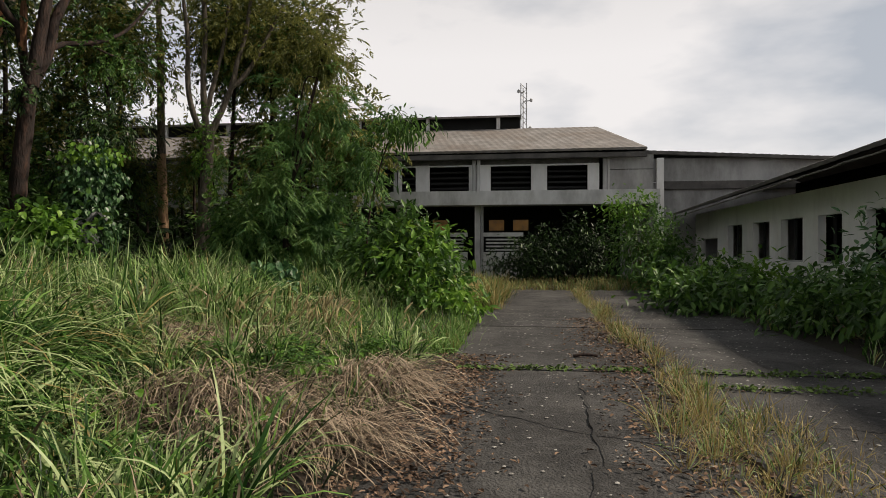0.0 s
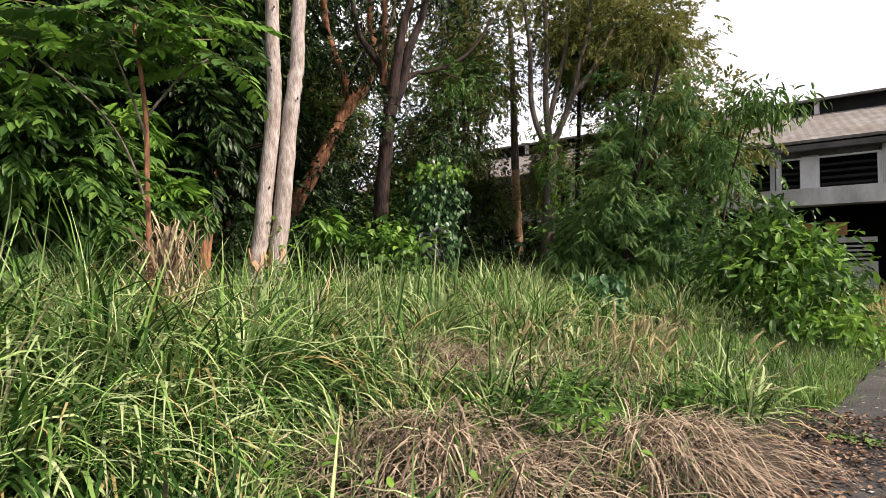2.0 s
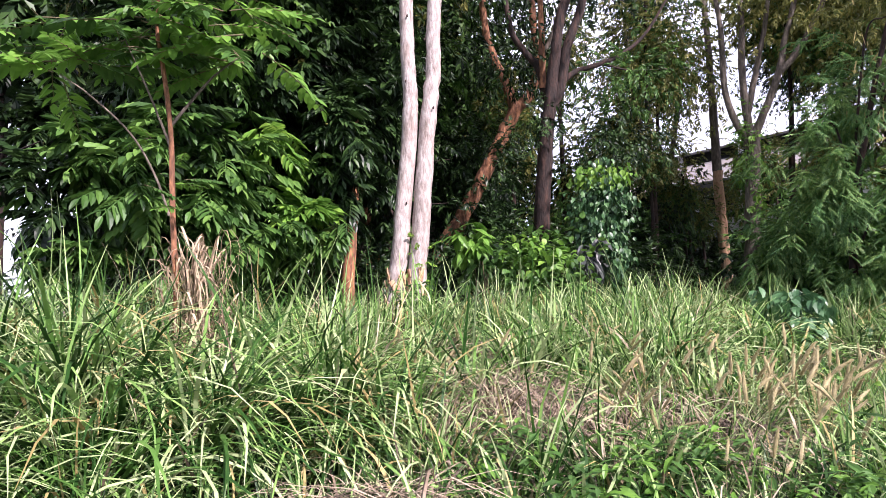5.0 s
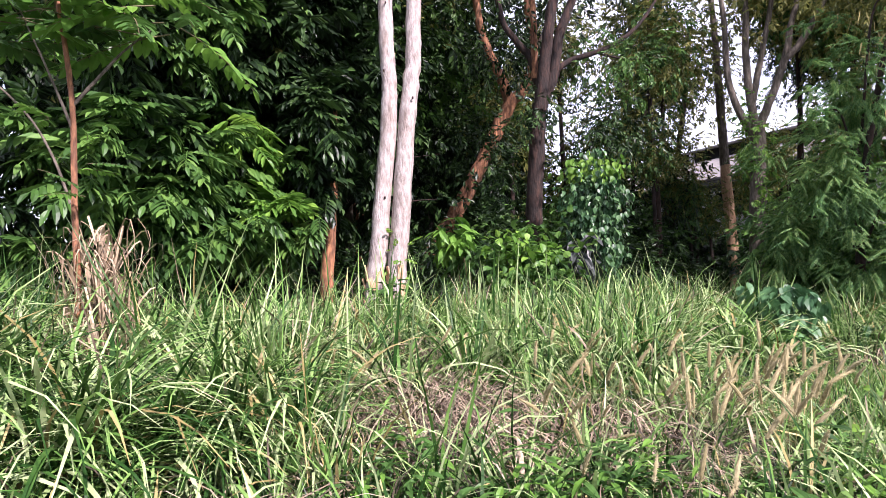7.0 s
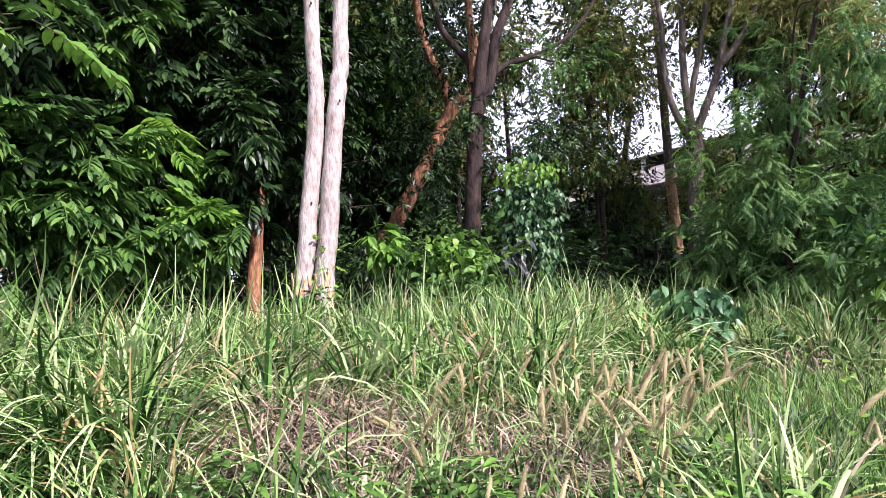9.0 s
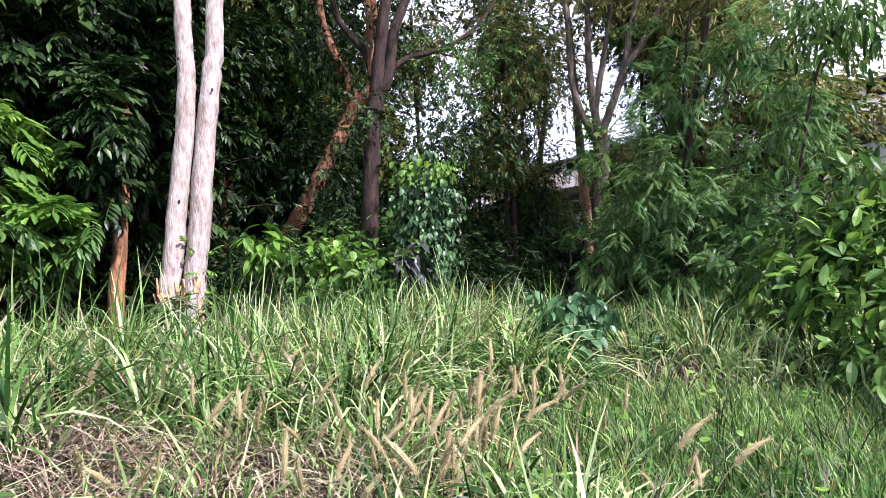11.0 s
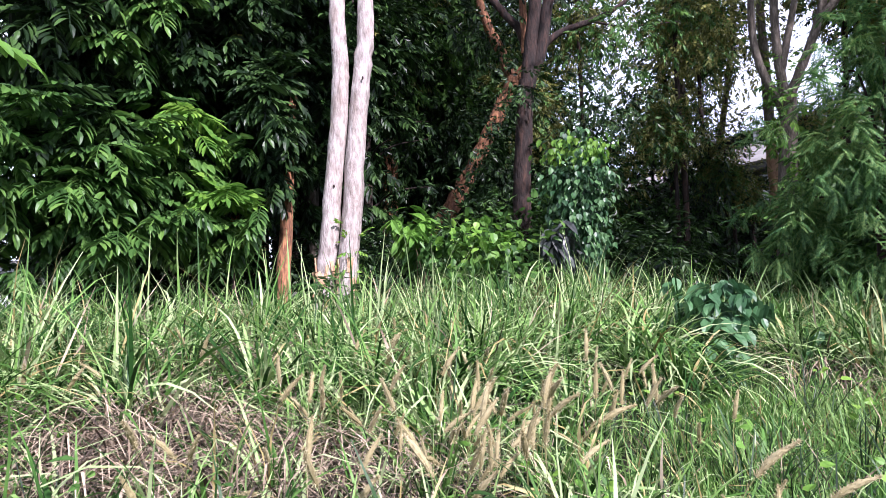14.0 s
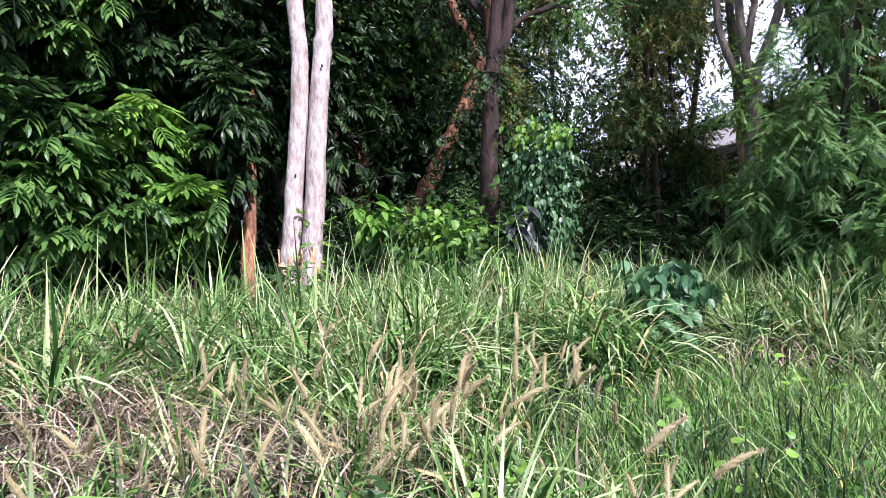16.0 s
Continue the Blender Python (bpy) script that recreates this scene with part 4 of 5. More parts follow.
limb("trunk", rel(sp, [(-5.2, 5.5, 0.2), (-5.2, 5.54, 1.3), (-5.21, 5.52, 2.0), (-5.21, 5.5, 2.9), (-5.23, 5.43, 3.5), (-5.23, 5.4, 3.8), (-5.2, 5.45, 4.6)]), 0.031, 0.013, M["bark_red"], sp, 8, 31)
limb("branch", rel(sp, [(-5.21, 5.5, 2.88), (-5.2, 5.63, 3.06), (-5.15, 5.85, 3.36), (-5.0, 6.05, 3.55)]), 0.018, 0.007, M["bark_grey"], sp, 6, 32)
limb("branch", rel(sp, [(-5.21, 5.49, 2.1), (-5.24, 5.38, 2.45), (-5.3, 5.2, 2.8), (-5.45, 4.92, 3.12), (-5.55, 4.7, 3.3)]), 0.013, 0.006, M["bark_grey"], sp, 6, 33)
limb("branch", rel(sp, [(-5.21, 5.5, 2.7), (-5.22, 5.35, 3.1), (-5.26, 5.15, 3.6)]), 0.014, 0.006, M["bark_grey"], sp, 6, 34)
leaflet_t = leaf_template(0.46, 0.15)
leaflet_meshes = [raw_mesh("leaflet", *leaflet_t, [M[m]]) for m in ("leaf_mid", "leaf_bright")]
q_ = np.linspace(0, 1, 7)
rachis_mesh = raw_mesh("frond", *tube(np.stack([0 * q_, 0.78 * q_, -0.17 * q_ * q_], 1), np.linspace(0.006, 0.0025, 7), 5), [M["stem"]], smooth=True)
rs = random.Random(7)
base = Vector(sp.location)
LEAFLETS = []
for k in range(10):
    q = 0.2 + 0.8 * k / 9
    for side in ((-1, 1) if k < 9 else (0,)):
        a = radians(72 * (1 - 0.35 * q)) * side
        f = frames_of(np.array([(math.sin(a), math.cos(a), -0.36)]), np.array([(0.25 * side, -0.2, 1.0)]))[0]
        LEAFLETS.append(Matrix.Translation((0, 0.78 * q, -0.17 * q * q)) @ Matrix(f.tolist()).to_4x4() @ Matrix.Scale(0.135 * (0.75 + 0.5 * math.sin(math.pi * (0.15 + 0.75 * q))), 4))
HUBS = [(-5.2, 5.45, 4.4), (-5.2, 5.45, 4.05), (-5.23, 5.4, 3.8), (-5.0, 6.05, 3.6), (-5.5, 4.75, 3.35), (-5.26, 5.15, 3.65), (-5.6, 4.5, 3.6), (-5.0, 6.0, 4.0)]
for k in range(74):
    hub = HUBS[k % 8]
    if k < 8:
        hub = (-5.2, 5.5, rs.uniform(2.2, 2.9))
    a, e = rs.uniform(0, 6.283), rs.uniform(-0.3, 0.35)
    at = Vector(hub) + Vector((rs.gauss(0, 0.10), rs.gauss(0, 0.14), rs.gauss(0, 0.12)))
    ob = link_mesh("frond", rachis_mesh, sp)
    f = frames_of(np.array([(math.cos(a), math.sin(a), e)]), np.array([[rs.gauss(0, .15), rs.gauss(0, .15), 1.0]]))[0]
    ob.matrix_local = Matrix.Translation(at - base) @ Matrix(f.tolist()).to_4x4() @ Matrix.Scale(rs.uniform(0.35, 0.5) if k < 8 else rs.uniform(0.75, 1.2), 4)
    me = leaflet_meshes[0 if rs.random() < 0.35 else 1]
    for m in LEAFLETS:
        link_mesh("leaflet", me, ob).matrix_local = m @ pose(0, 0, 0, rs.gauss(0, 8), rs.gauss(0, 12), rs.gauss(0, 6))

# feathery tree on the far side of the meadow
ft = tree_at("feathery_tree", -4.3, 18.6, "drooping feathery-leaved tree with brown pods")
limb("trunk", rel(ft, [(-4.6, 18.7, 0), (-4.5, 18.6, 2.5), (-4.0, 18.6, 5), (-3.4, 18.7, 7.5)]), 0.10, 0.03, M["bark_dark"], ft, 8, 41)
rng = np.random.default_rng(42)
for k, c in enumerate(((-5.6, 18.2, 2.6), (-3.4, 18.9, 3.4), (-4.9, 18.4, 4.6), (-3.0, 18.9, 5.4), (-3.6, 18.3, 6.4))):
    limb("branch", rel(ft, [(-4.4, 18.6, 0.6 * c[2]), ((-4.4 + c[0]) / 2, (18.6 + c[1]) / 2, c[2] - 0.2), c]), 0.03, 0.01, M["bark_dark"], ft, 6, 43 + k)
BL = [((-5.6, 18.3, 2.2), (0.8, 0.8, 1.1), 380), ((-4.7, 18.0, 3.2), (1.0, 0.9, 1.6), 560), ((-3.3, 18.6, 2.6), (1.1, 1.0, 1.7), 560), ((-4.5, 18.6, 5.0), (0.9, 0.9, 1.3), 440),
      ((-3.2, 18.8, 5.4), (1.0, 0.9, 1.5), 460), ((-3.4, 18.7, 7.2), (1.0, 1.0, 1.5), 420), ((-2.4, 19.0, 4.0), (0.8, 0.8, 1.2), 280), ((-4.2, 18.3, 1.4), (1.6, 1.0, 0.9), 460)]
crown(ft, [(*fronds(c, r, int(n * 1.6), rng, FROND_FINE, (0.5, 0.95), droop=0.6, lumps=0.6, rosette=13), 1 if k == 5 else 0) for k, (c, r, n) in enumerate(BL)], [M["leaf_feather"], M["leaf_olive"]])
pod_t = (np.array([(-0.5, 0, 0), (0.5, 0, 0), (0.6, 0.5, 0), (-0.6, 0.5, 0), (0.1, 1, 0), (-0.1, 1, 0)]) * (0.09, 1, 1), np.array([(0, 1, 2, 3), (3, 2, 4, 5)]))
pp, pd = blob((-3.6, 18.5, 5.6), (1.0, 0.9, 2.2), 90, rng, 0.5)
pod_mesh = raw_mesh("pod", *pod_t, [M["straw_yellow"]])
pod_q = frames_of(rng.normal(0, .25, (90, 3)) + (0, 0, -1), rng.normal(0, 1, (90, 3)) + (0.01, 0, 0))
pod_s = rng.uniform(.15, .24, 90)
for k in range(90):
    ob = link_mesh("pod", pod_mesh, ft)
    ob.matrix_local = Matrix.Translation(Vector(pp[k] - np.array(ft.location))) @ Matrix(pod_q[k].tolist()).to_4x4() @ Matrix.Scale(float(pod_s[k]), 4)

# slender tree with long drooping leaves beyond the roadside shrub
st = tree_at("slender_tree", -1.9, 16.4, "slender tree with a tuft of long drooping leaves")
limb("trunk", rel(st, [(-2.0, 16.4, 0), (-1.9, 16.4, 2.2), (-1.5, 16.3, 3.9), (-1.1, 16.2, 4.6)]), 0.035, 0.012, M["bark_dark"], st, 8, 46)
rng = np.random.default_rng(47)
crown(st, [(*leafy((-1.15, 16.2, 4.55), (0.8, 0.7, 0.45), 520, rng, (0.17, 0.28), leaf_template(0.24, 0.25), 0.9), 0),
           (*leafy((-1.9, 16.3, 3.4), (0.6, 0.6, 0.7), 150, rng, (0.17, 0.27), leaf_template(0.24, 0.25), 0.9), 0)], [M["leaf_mid"]])


# shrubs
def shrub(name, x, y, label, blobs, mats, seed, template=LEAF4, size=(0.13, 0.24), category="shrub", stems=5, droop=0.4):
    t = tree_at(name, x, y, label, category)
    rr = np.random.default_rng(seed)
    z = foot(x, y)
    top = max(c[2] for c, r, n, k in blobs)
    for s in range(stems):
        c = blobs[s % len(blobs)][0]
        limb("stem", rel(t, [(x + rr.normal(0, .12), y + rr.normal(0, .12), z), ((x + c[0]) / 2 + rr.normal(0, .15), (y + c[1]) / 2 + rr.normal(0, .15), (z + c[2]) / 2),
                             (c[0] + rr.normal(0, .2), c[1] + rr.normal(0, .2), c[2])]), 0.03, 0.01, M["stem"], t, 6, seed + s)
    crown(t, [(*leafy(c, r, n, rr, size, template, droop, 0.4), k) for c, r, n, k in blobs], [M[m] for m in mats], "foliage")
    return t


def leaf_plant(name, x, y, label, blobs, seed, template, size, category="shrub", stems=5, droop=0.6):
    """A plant whose every leaf is a part of its own; blobs give centre, radii, count and material."""
    t = tree_at(name, x, y, label, category)
    rr = np.random.default_rng(seed)
    z = foot(x, y)
    for q in range(stems):
        c = blobs[q % len(blobs)][0]
        limb("stem", rel(t, [(x + rr.normal(0, .08), y + rr.normal(0, .08), z), ((x + c[0]) / 2 + rr.normal(0, .1), (y + c[1]) / 2 + rr.normal(0, .1), (z + c[2]) / 2),
                             (c[0] + rr.normal(0, .15), c[1] + rr.normal(0, .15), c[2])]), 0.022, 0.008, M["stem"], t, 6, seed + q)
    base = np.array(t.location)
    for c, r, n, m in blobs:
        me = raw_mesh("leaf", *template, [M[m]])
        k = max(1, n // 6)
        hubs, hd = blob(c, r, k, rr, 0.4, 0.3)
        for q in range(n):
            h = q % k
            a = rr.uniform(0, 6.283)
            d = hd[h] * 0.5 + np.array([math.cos(a), math.sin(a), -droop + rr.normal(0, .25)])
            f = frames_of(d[None], (rr.normal(0, .25, 3) + (0, 0, 1))[None])[0]
            ob = link_mesh("leaf", me, t)
            ob.matrix_local = Matrix.Translation(Vector(hubs[h] - base + rr.normal(0, .05, 3))) @ Matrix(f.tolist()).to_4x4() @ Matrix.Scale(rr.uniform(*size), 4)
    return t


# some masses get the bright leaves, in place of light on the shrub
shrub("roadside_shrub", -0.9, 14.6, "leafy green shrub overhanging the road edge",
      [((-0.7, 14.6, 1.2), (0.75, 0.8, 0.8), 620, 1), ((-0.3, 14.2, 0.75), (0.85, 0.8, 0.65), 520, 0), ((0.2, 13.5, 0.4), (0.6, 0.9, 0.35), 330, 1), ((-1.7, 15.3, 1.3), (0.8, 0.7, 0.9), 420, 0), ((-0.9, 15.0, 1.8), (0.75, 0.75, 0.7), 800, 0), ((-0.2, 14.8, 1.6), (0.5, 0.5, 0.4), 260, 1)], ["leaf_mid", "leaf_bright"], 51, LEAF4, (0.15, 0.27))
shrub("vine_covered_stump", -8.6, 15.8, "tall stump smothered in heart-leaved creeper",
      [((-8.6, 15.8, 2.7), (0.5, 0.5, 1.15), 2600, 0), ((-8.5, 15.8, 3.85), (0.75, 0.75, 0.25), 240, 1)], ["leaf_vine", "leaf_bright"], 52, LEAFR, (0.10, 0.16), "creeper", 3, 1.9)
leaf_plant("dusky_shrub", -8.5, 15.1, "dusky grey-leaved shrub with large drooping leaves", [((-8.45, 15.15, 1.85), (0.42, 0.4, 0.55), 120, "leaf_purple")], 53, leaf_template(0.32, 0.25), (0.28, 0.44), "shrub", 3, 1.1)
leaf_plant("bright_shrub", -9.25, 12.6, "young shrub with long bright green drooping leaves", [((-9.3, 12.5, 2.3), (0.42, 0.42, 0.36), 150, "leaf_bright"), ((-9.2, 12.7, 1.9), (0.45, 0.45, 0.4), 90, "leaf_mid")], 54, leaf_template(0.36, 0.22), (0.24, 0.38), "shrub", 5, 0.75)
shrub("meadow_shrub", -8.4, 13.5, "rounded mid-green shrub in the tall grass",
      [((-8.5, 13.5, 1.6), (1.0, 0.9, 0.75), 900, 0), ((-8.3, 13.3, 2.0), (0.7, 0.6, 0.4), 300, 1)], ["leaf_mid", "leaf_bright"], 57, LEAFR, (0.11, 0.2), "shrub", 5, 0.5)
leaf_plant("broadleaf_clump", -3.45, 13.0, "low clump of broad blue-green leaves in the grass", [((-3.45, 12.9, 0.98), (0.46, 0.40, 0.32), 220, "leaf_blue"), ((-3.3, 12.75, 0.5), (0.6, 0.4, 0.34), 250, "leaf_blue"),
      ((-2.6, 13.4, 0.3), (0.5, 0.4, 0.22), 70, "leaf_blue"), ((-3.1, 12.35, 0.42), (0.55, 0.3, 0.25), 150, "leaf_blue"), ((-4.3, 12.4, 0.6), (0.3, 0.3, 0.12), 30, "leaf_mid")], 55, round_leaf_template(0.62), (0.12, 0.20), "plant", 5, 1.6)
leaf_plant("broadleaf_clump", -9.0, 10.6, "low leafy plant at the foot of the pale trunks", [((-9.0, 10.7, 1.25), (0.6, 0.6, 0.22), 90, "leaf_mid")], 58, leaf_template(0.36, 0.2), (0.2, 0.32), "plant", 4, 0.3)

# leafy weeds in the meadow's edge
for k, (u, v, h) in enumerate(((-2.25, 6.15, 0.42), (-2.75, 6.85, 0.4), (-2.7, 7.5, 0.34), (-1.95, 7.5, 0.3), (-3.3, 6.3, 0.3), (-2.1, 8.3, 0.32), (-4.6, 9.6, 0.45))):
    p = W(u, v)
    z = float(ground_z(p.x, p.y))
    leaf_plant("leafy_weed", p.x, p.y, "low weed with narrow fresh green leaves in the grass", [((p.x, p.y, z + h * 0.8), (0.36, 0.36, h * 0.7), 120, "leaf_mid"), ((p.x + 0.1, p.y - 0.1, z + h), (0.3, 0.3, h * 0.4), 50, "leaf_bright")],
               160 + k, leaf_template(0.34, 0.2), (0.07, 0.14), "weed", 5, 0.2)

# right of the road
shrub("roadside_bush", 7.6, 24.5, "tall rounded green bush beside the road",
      [((7.7, 24.6, 1.7), (1.5, 1.5, 1.6), 2400, 0), ((7.2, 25.0, 3.0), (0.9, 0.9, 0.7), 600, 1), ((8.6, 24.6, 1.3), (0.9, 0.9, 1.1), 1100, 0)], ["leaf_mid", "leaf_bright"], 61)
shrub("hall_bush", 5.0, 27.6, "dark bush in front of the factory hall",
      [((4.6, 27.8, 1.2), (1.6, 1.2, 1.4), 2200, 0), ((6.2, 27.8, 1.5), (1.3, 1.2, 1.5), 1800, 0), ((3.2, 28.3, 0.8), (1.4, 0.8, 0.8), 1100, 0)], ["leaf_dark"], 62)
shrub("creeper_mound", 6.9, 15.5, "low sprawling mound of creeper leaves by the road",
      [((6.6, 15.5, 0.35), (1.5, 1.8, 0.55), 2000, 0), ((8.0, 17.5, 0.45), (1.5, 2.2, 0.6), 2200, 1), ((7.9, 20.5, 0.5), (1.4, 2.0, 0.7), 1500, 0)], ["leaf_mid", "leaf_bright"], 63, LEAF4, (0.16, 0.3))
shrub("creeper_mound", 7.0, 10.5, "low sprawling mound of creeper leaves by the road",
      [((6.9, 11.5, 0.5), (1.2, 1.6, 0.7), 1900, 0), ((7.0, 9.2, 0.6), (1.2, 1.6, 0.8), 1700, 0), ((7.9, 11.5, 1.1), (0.6, 0.7, 1.1), 700, 1)], ["leaf_mid", "leaf_blue"], 64, LEAF4, (0.12, 0.24))
shrub("creeper_mound", 6.6, 4.5, "low sprawling mound of creeper leaves by the road",
      [((6.6, 4.5, 0.5), (1.1, 2.4, 0.7), 1400, 0)], ["leaf_mid"], 65, LEAF4, (0.14, 0.26))

# ---- the wood behind the meadow ----
wood_rng = random.Random(9)
nrng = np.random.default_rng(77)
crown_meshes = []
# dark-leaved crowns carry the wood's inner shade in their colour
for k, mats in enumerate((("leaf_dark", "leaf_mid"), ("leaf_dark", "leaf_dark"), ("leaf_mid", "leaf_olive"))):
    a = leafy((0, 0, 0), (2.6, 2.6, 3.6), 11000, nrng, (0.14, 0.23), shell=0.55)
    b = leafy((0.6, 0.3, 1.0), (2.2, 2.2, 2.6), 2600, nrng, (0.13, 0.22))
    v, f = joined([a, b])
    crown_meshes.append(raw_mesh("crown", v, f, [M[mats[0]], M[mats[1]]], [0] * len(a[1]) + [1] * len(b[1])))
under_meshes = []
# undergrowth in a dark and a mid leaf: shade and light as colour
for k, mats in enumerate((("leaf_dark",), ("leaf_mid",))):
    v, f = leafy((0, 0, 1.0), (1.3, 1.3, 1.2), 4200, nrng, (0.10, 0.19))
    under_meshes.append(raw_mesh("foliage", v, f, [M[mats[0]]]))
tv, tf = tube(smooth_path([(0, 0, -0.3), (0.15, 0.05, 3), (0.0, 0.25, 6), (0.2, 0.2, 9)], 5), np.linspace(0.2, 0.09, 16), 9, 0.06, 5)
trunk_meshes = [raw_mesh("trunk", tv, tf, [M[b]], smooth=True) for b in ("bark_dark", "bark_grey", "bark_red")]


def wood_tree(x, y, s, z, k):
    t = tagged(empty("woodland_tree", (x, y, foot(x, y))), "tall dark leafy tree in a dense wood", "tree", "trees of the wood")
    t.rotation_euler = (0, 0, wood_rng.uniform(0, 6.28))
    o = link_mesh("trunk", trunk_meshes[k % 3], t)
    o.scale = (s, s, max(1.0, z / 8))
    c = link_mesh("crown", crown_meshes[wood_rng.randrange(3)], t)
    c.location, c.scale = (0.2, 0.1, z), (s * wood_rng.uniform(0.9, 1.2), s * wood_rng.uniform(0.9, 1.2), s * wood_rng.uniform(0.9, 1.2))
    return t


def behind_gap(x, y):
    """Keeps the view to the leaning tree open: trees there stand further back."""
    dx, dy = x - 0.5, y - 4.8
    a, d = math.degrees(math.atan2(-dx, dy)), math.hypot(dx, dy)
    if 43 < a < 61 and d < 24:
        return 0.5 + dx * 24.5 / d, 4.8 + dy * 24.5 / d
    return x, y


for k in range(60):
    y = 9.5 + 22 * ((k * 0.618) % 1.0)
    x = -(y - 4.3) - 1.5 - 11 * (((k * 0.755) % 1.0) ** 1.3)
    x = min(x, -14.5)
    if y > 30 - 2 and x > -34:
        continue
    x, y = behind_gap(x, y)
    wood_tree(x, y, wood_rng.uniform(0.75, 1.1), wood_rng.uniform(5.0, 9.5), k)
for x, y in ((-15.5, 8.6), (-17, 10), (-19.4, 18.0), (-18, 13.6), (-15.5, 12.8), (-17.5, 11.8), (-19, 8.6), (-22, 8.8), (-25, 11)):
    wood_tree(x, y, 1.05, wood_rng.uniform(5.0, 8), int(abs(x * 7)) % 3)
# taller trees added deep in the wood: their high canopy blocks sky light
for k in range(30):
    x, y = -15.5 - 15 * ((k * 0.618) % 1.0), 8.5 + 9 * ((k * 0.755) % 1.0)
    if math.degrees(math.atan2(0.5 - x, y - 4.8)) > 58:
        wood_tree(x, y, wood_rng.uniform(1.2, 1.5), wood_rng.uniform(9.5, 12.5), k)
# thinner, lighter trees between the meadow and the hall
light_crown = []
for k in range(2):
    a = leafy((0, 0, 0), (1.8, 1.8, 2.3), 3600, nrng, (0.14, 0.24), shell=0.6)
    b = leafy((0.3, -0.4, -0.6), (1.6, 1.6, 1.9), 1700, nrng, (0.14, 0.24), shell=0.6)
    v, f = joined([a, b])
    light_crown.append(raw_mesh("crown", v, f, [M["leaf_olive"], M["leaf_mid"]], [0] * len(a[1]) + [1] * len(b[1])))
for k, (x, y, z) in enumerate(((-13.2, 25.5, 9.0), (-6.6, 24.8, 5.4), (-6.4, 24.2, 8.8), (-4.8, 25.6, 6.2), (-15.4, 26.5, 8), (-5.4, 24.0, 9.0), (-17.5, 27.5, 6.5), (-15.6, 19.8, 6.8), (-11.8, 22.6, 9.4), (-14.6, 21.6, 9.6), (-14.8, 22.0, 4.6), (-3.6, 24.2, 5.0), (-8.0, 24.4, 9.6))):
    t = tagged(empty("edge_tree", (x, y, foot(x, y))), "slender olive-leaved tree with an airy crown", "tree", "airy trees before the hall")
    t.rotation_euler = (0, 0, wood_rng.uniform(0, 6.28))
    o = link_mesh("trunk", trunk_meshes[0], t)
    o.scale = (0.55, 0.55, max(0.6, z / 8))
    c = link_mesh("crown", light_crown[k % 2], t)
    c.location, c.scale = (0.1, 0.1, z), (wood_rng.uniform(0.8, 1.1),) * 3


# crowns left of x -10 take the dark leaves, standing in for shade
for k, (x, y, z, q) in enumerate(((-12.4, 24.0, 11.6, 0.55), (-14.8, 27.8, 10.2, 0.65), (-9.9, 29.4, 9.6, 0.6), (-9.3, 28.0, 10.6, 0.7), (-7.2, 27.5, 9.6, 0.7))):
    t = wood_tree(x, y, q, z, 0)
    t.children[1].data = crown_meshes[1 if x < -10 else 2]
for x, y, z, q in ((-10.76, 29.24, 5.67, 0.50), (-12.04, 26.03, 3.42, 0.40), (-11.55, 28.32, 4.13, 0.50), (-12.73, 24.91, 4.77, 0.55), (-10.29, 26.46, 4.73, 0.45), (-11.89, 24.88, 3.78, 0.40), (-11.96, 24.64, 4.18, 0.40), (-11.13, 21.49, 5.01, 0.50), (-9.39, 24.67, 4.90, 0.45)):
    t = tagged(empty("edge_tree", (x, y, foot(x, y))), "slender olive-leaved tree with an airy crown", "tree", "airy trees before the hall")
    o = link_mesh("trunk", trunk_meshes[0], t)
    o.scale = (0.4, 0.4, max(0.4, z / 8))
    c = link_mesh("crown", light_crown[0], t)
    c.location, c.scale = (0, 0, z), (q, q, q)


sv_, sf_ = tube(smooth_path([(0, 0, -0.1), (0.03, 0.02, 0.6), (0, 0.08, 1.3)], 3), np.linspace(0.025, 0.01, 7), 6)
stem_mesh = raw_mesh("stem", sv_, sf_, [M["stem"]], smooth=True)


def under(x, y, s, k):
    t = tagged(empty("understorey_shrub", (x, y, foot(x, y))), "shady leafy undergrowth shrub at the wood's edge", "shrub", "undergrowth of the wood")
    t.rotation_euler = (0, 0, wood_rng.uniform(0, 6.28))
    t.scale = (s, s, s * wood_rng.uniform(0.8, 1.3))
    link_mesh("foliage", under_meshes[k], t)
    for q in range(3):
        o = link_mesh("stem", stem_mesh, t)
        o.rotation_euler = (0.35, 0, q * 2.1)


for k in range(84):
    y = 13.0 + 15 * ((k * 0.618) % 1.0)
    x = -5.8 - 0.45 * (y - 18) - 12 * ((k * 0.5698) % 1.0)
    if y < 16.5 and x > -10.5 or (x > -9.6 and y < 17.2):
        y += 4.5
    if math.hypot(x + 3.9, y - 18.6) < 1.2 or (abs(x + 0.43 * y) < 2.4 and y > 15):
        continue
    under(x, y, wood_rng.uniform(0.75, 1.25), 1 if k % 3 == 0 or x > -9 else 0)
# all in dark leaves: near-black shade beneath the wood as colour
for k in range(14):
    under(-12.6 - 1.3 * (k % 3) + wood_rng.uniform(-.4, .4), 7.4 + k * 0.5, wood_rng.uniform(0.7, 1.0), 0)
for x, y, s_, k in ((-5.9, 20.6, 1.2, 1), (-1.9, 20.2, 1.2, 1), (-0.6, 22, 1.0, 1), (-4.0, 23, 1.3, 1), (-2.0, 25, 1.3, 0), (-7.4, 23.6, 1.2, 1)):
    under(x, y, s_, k)
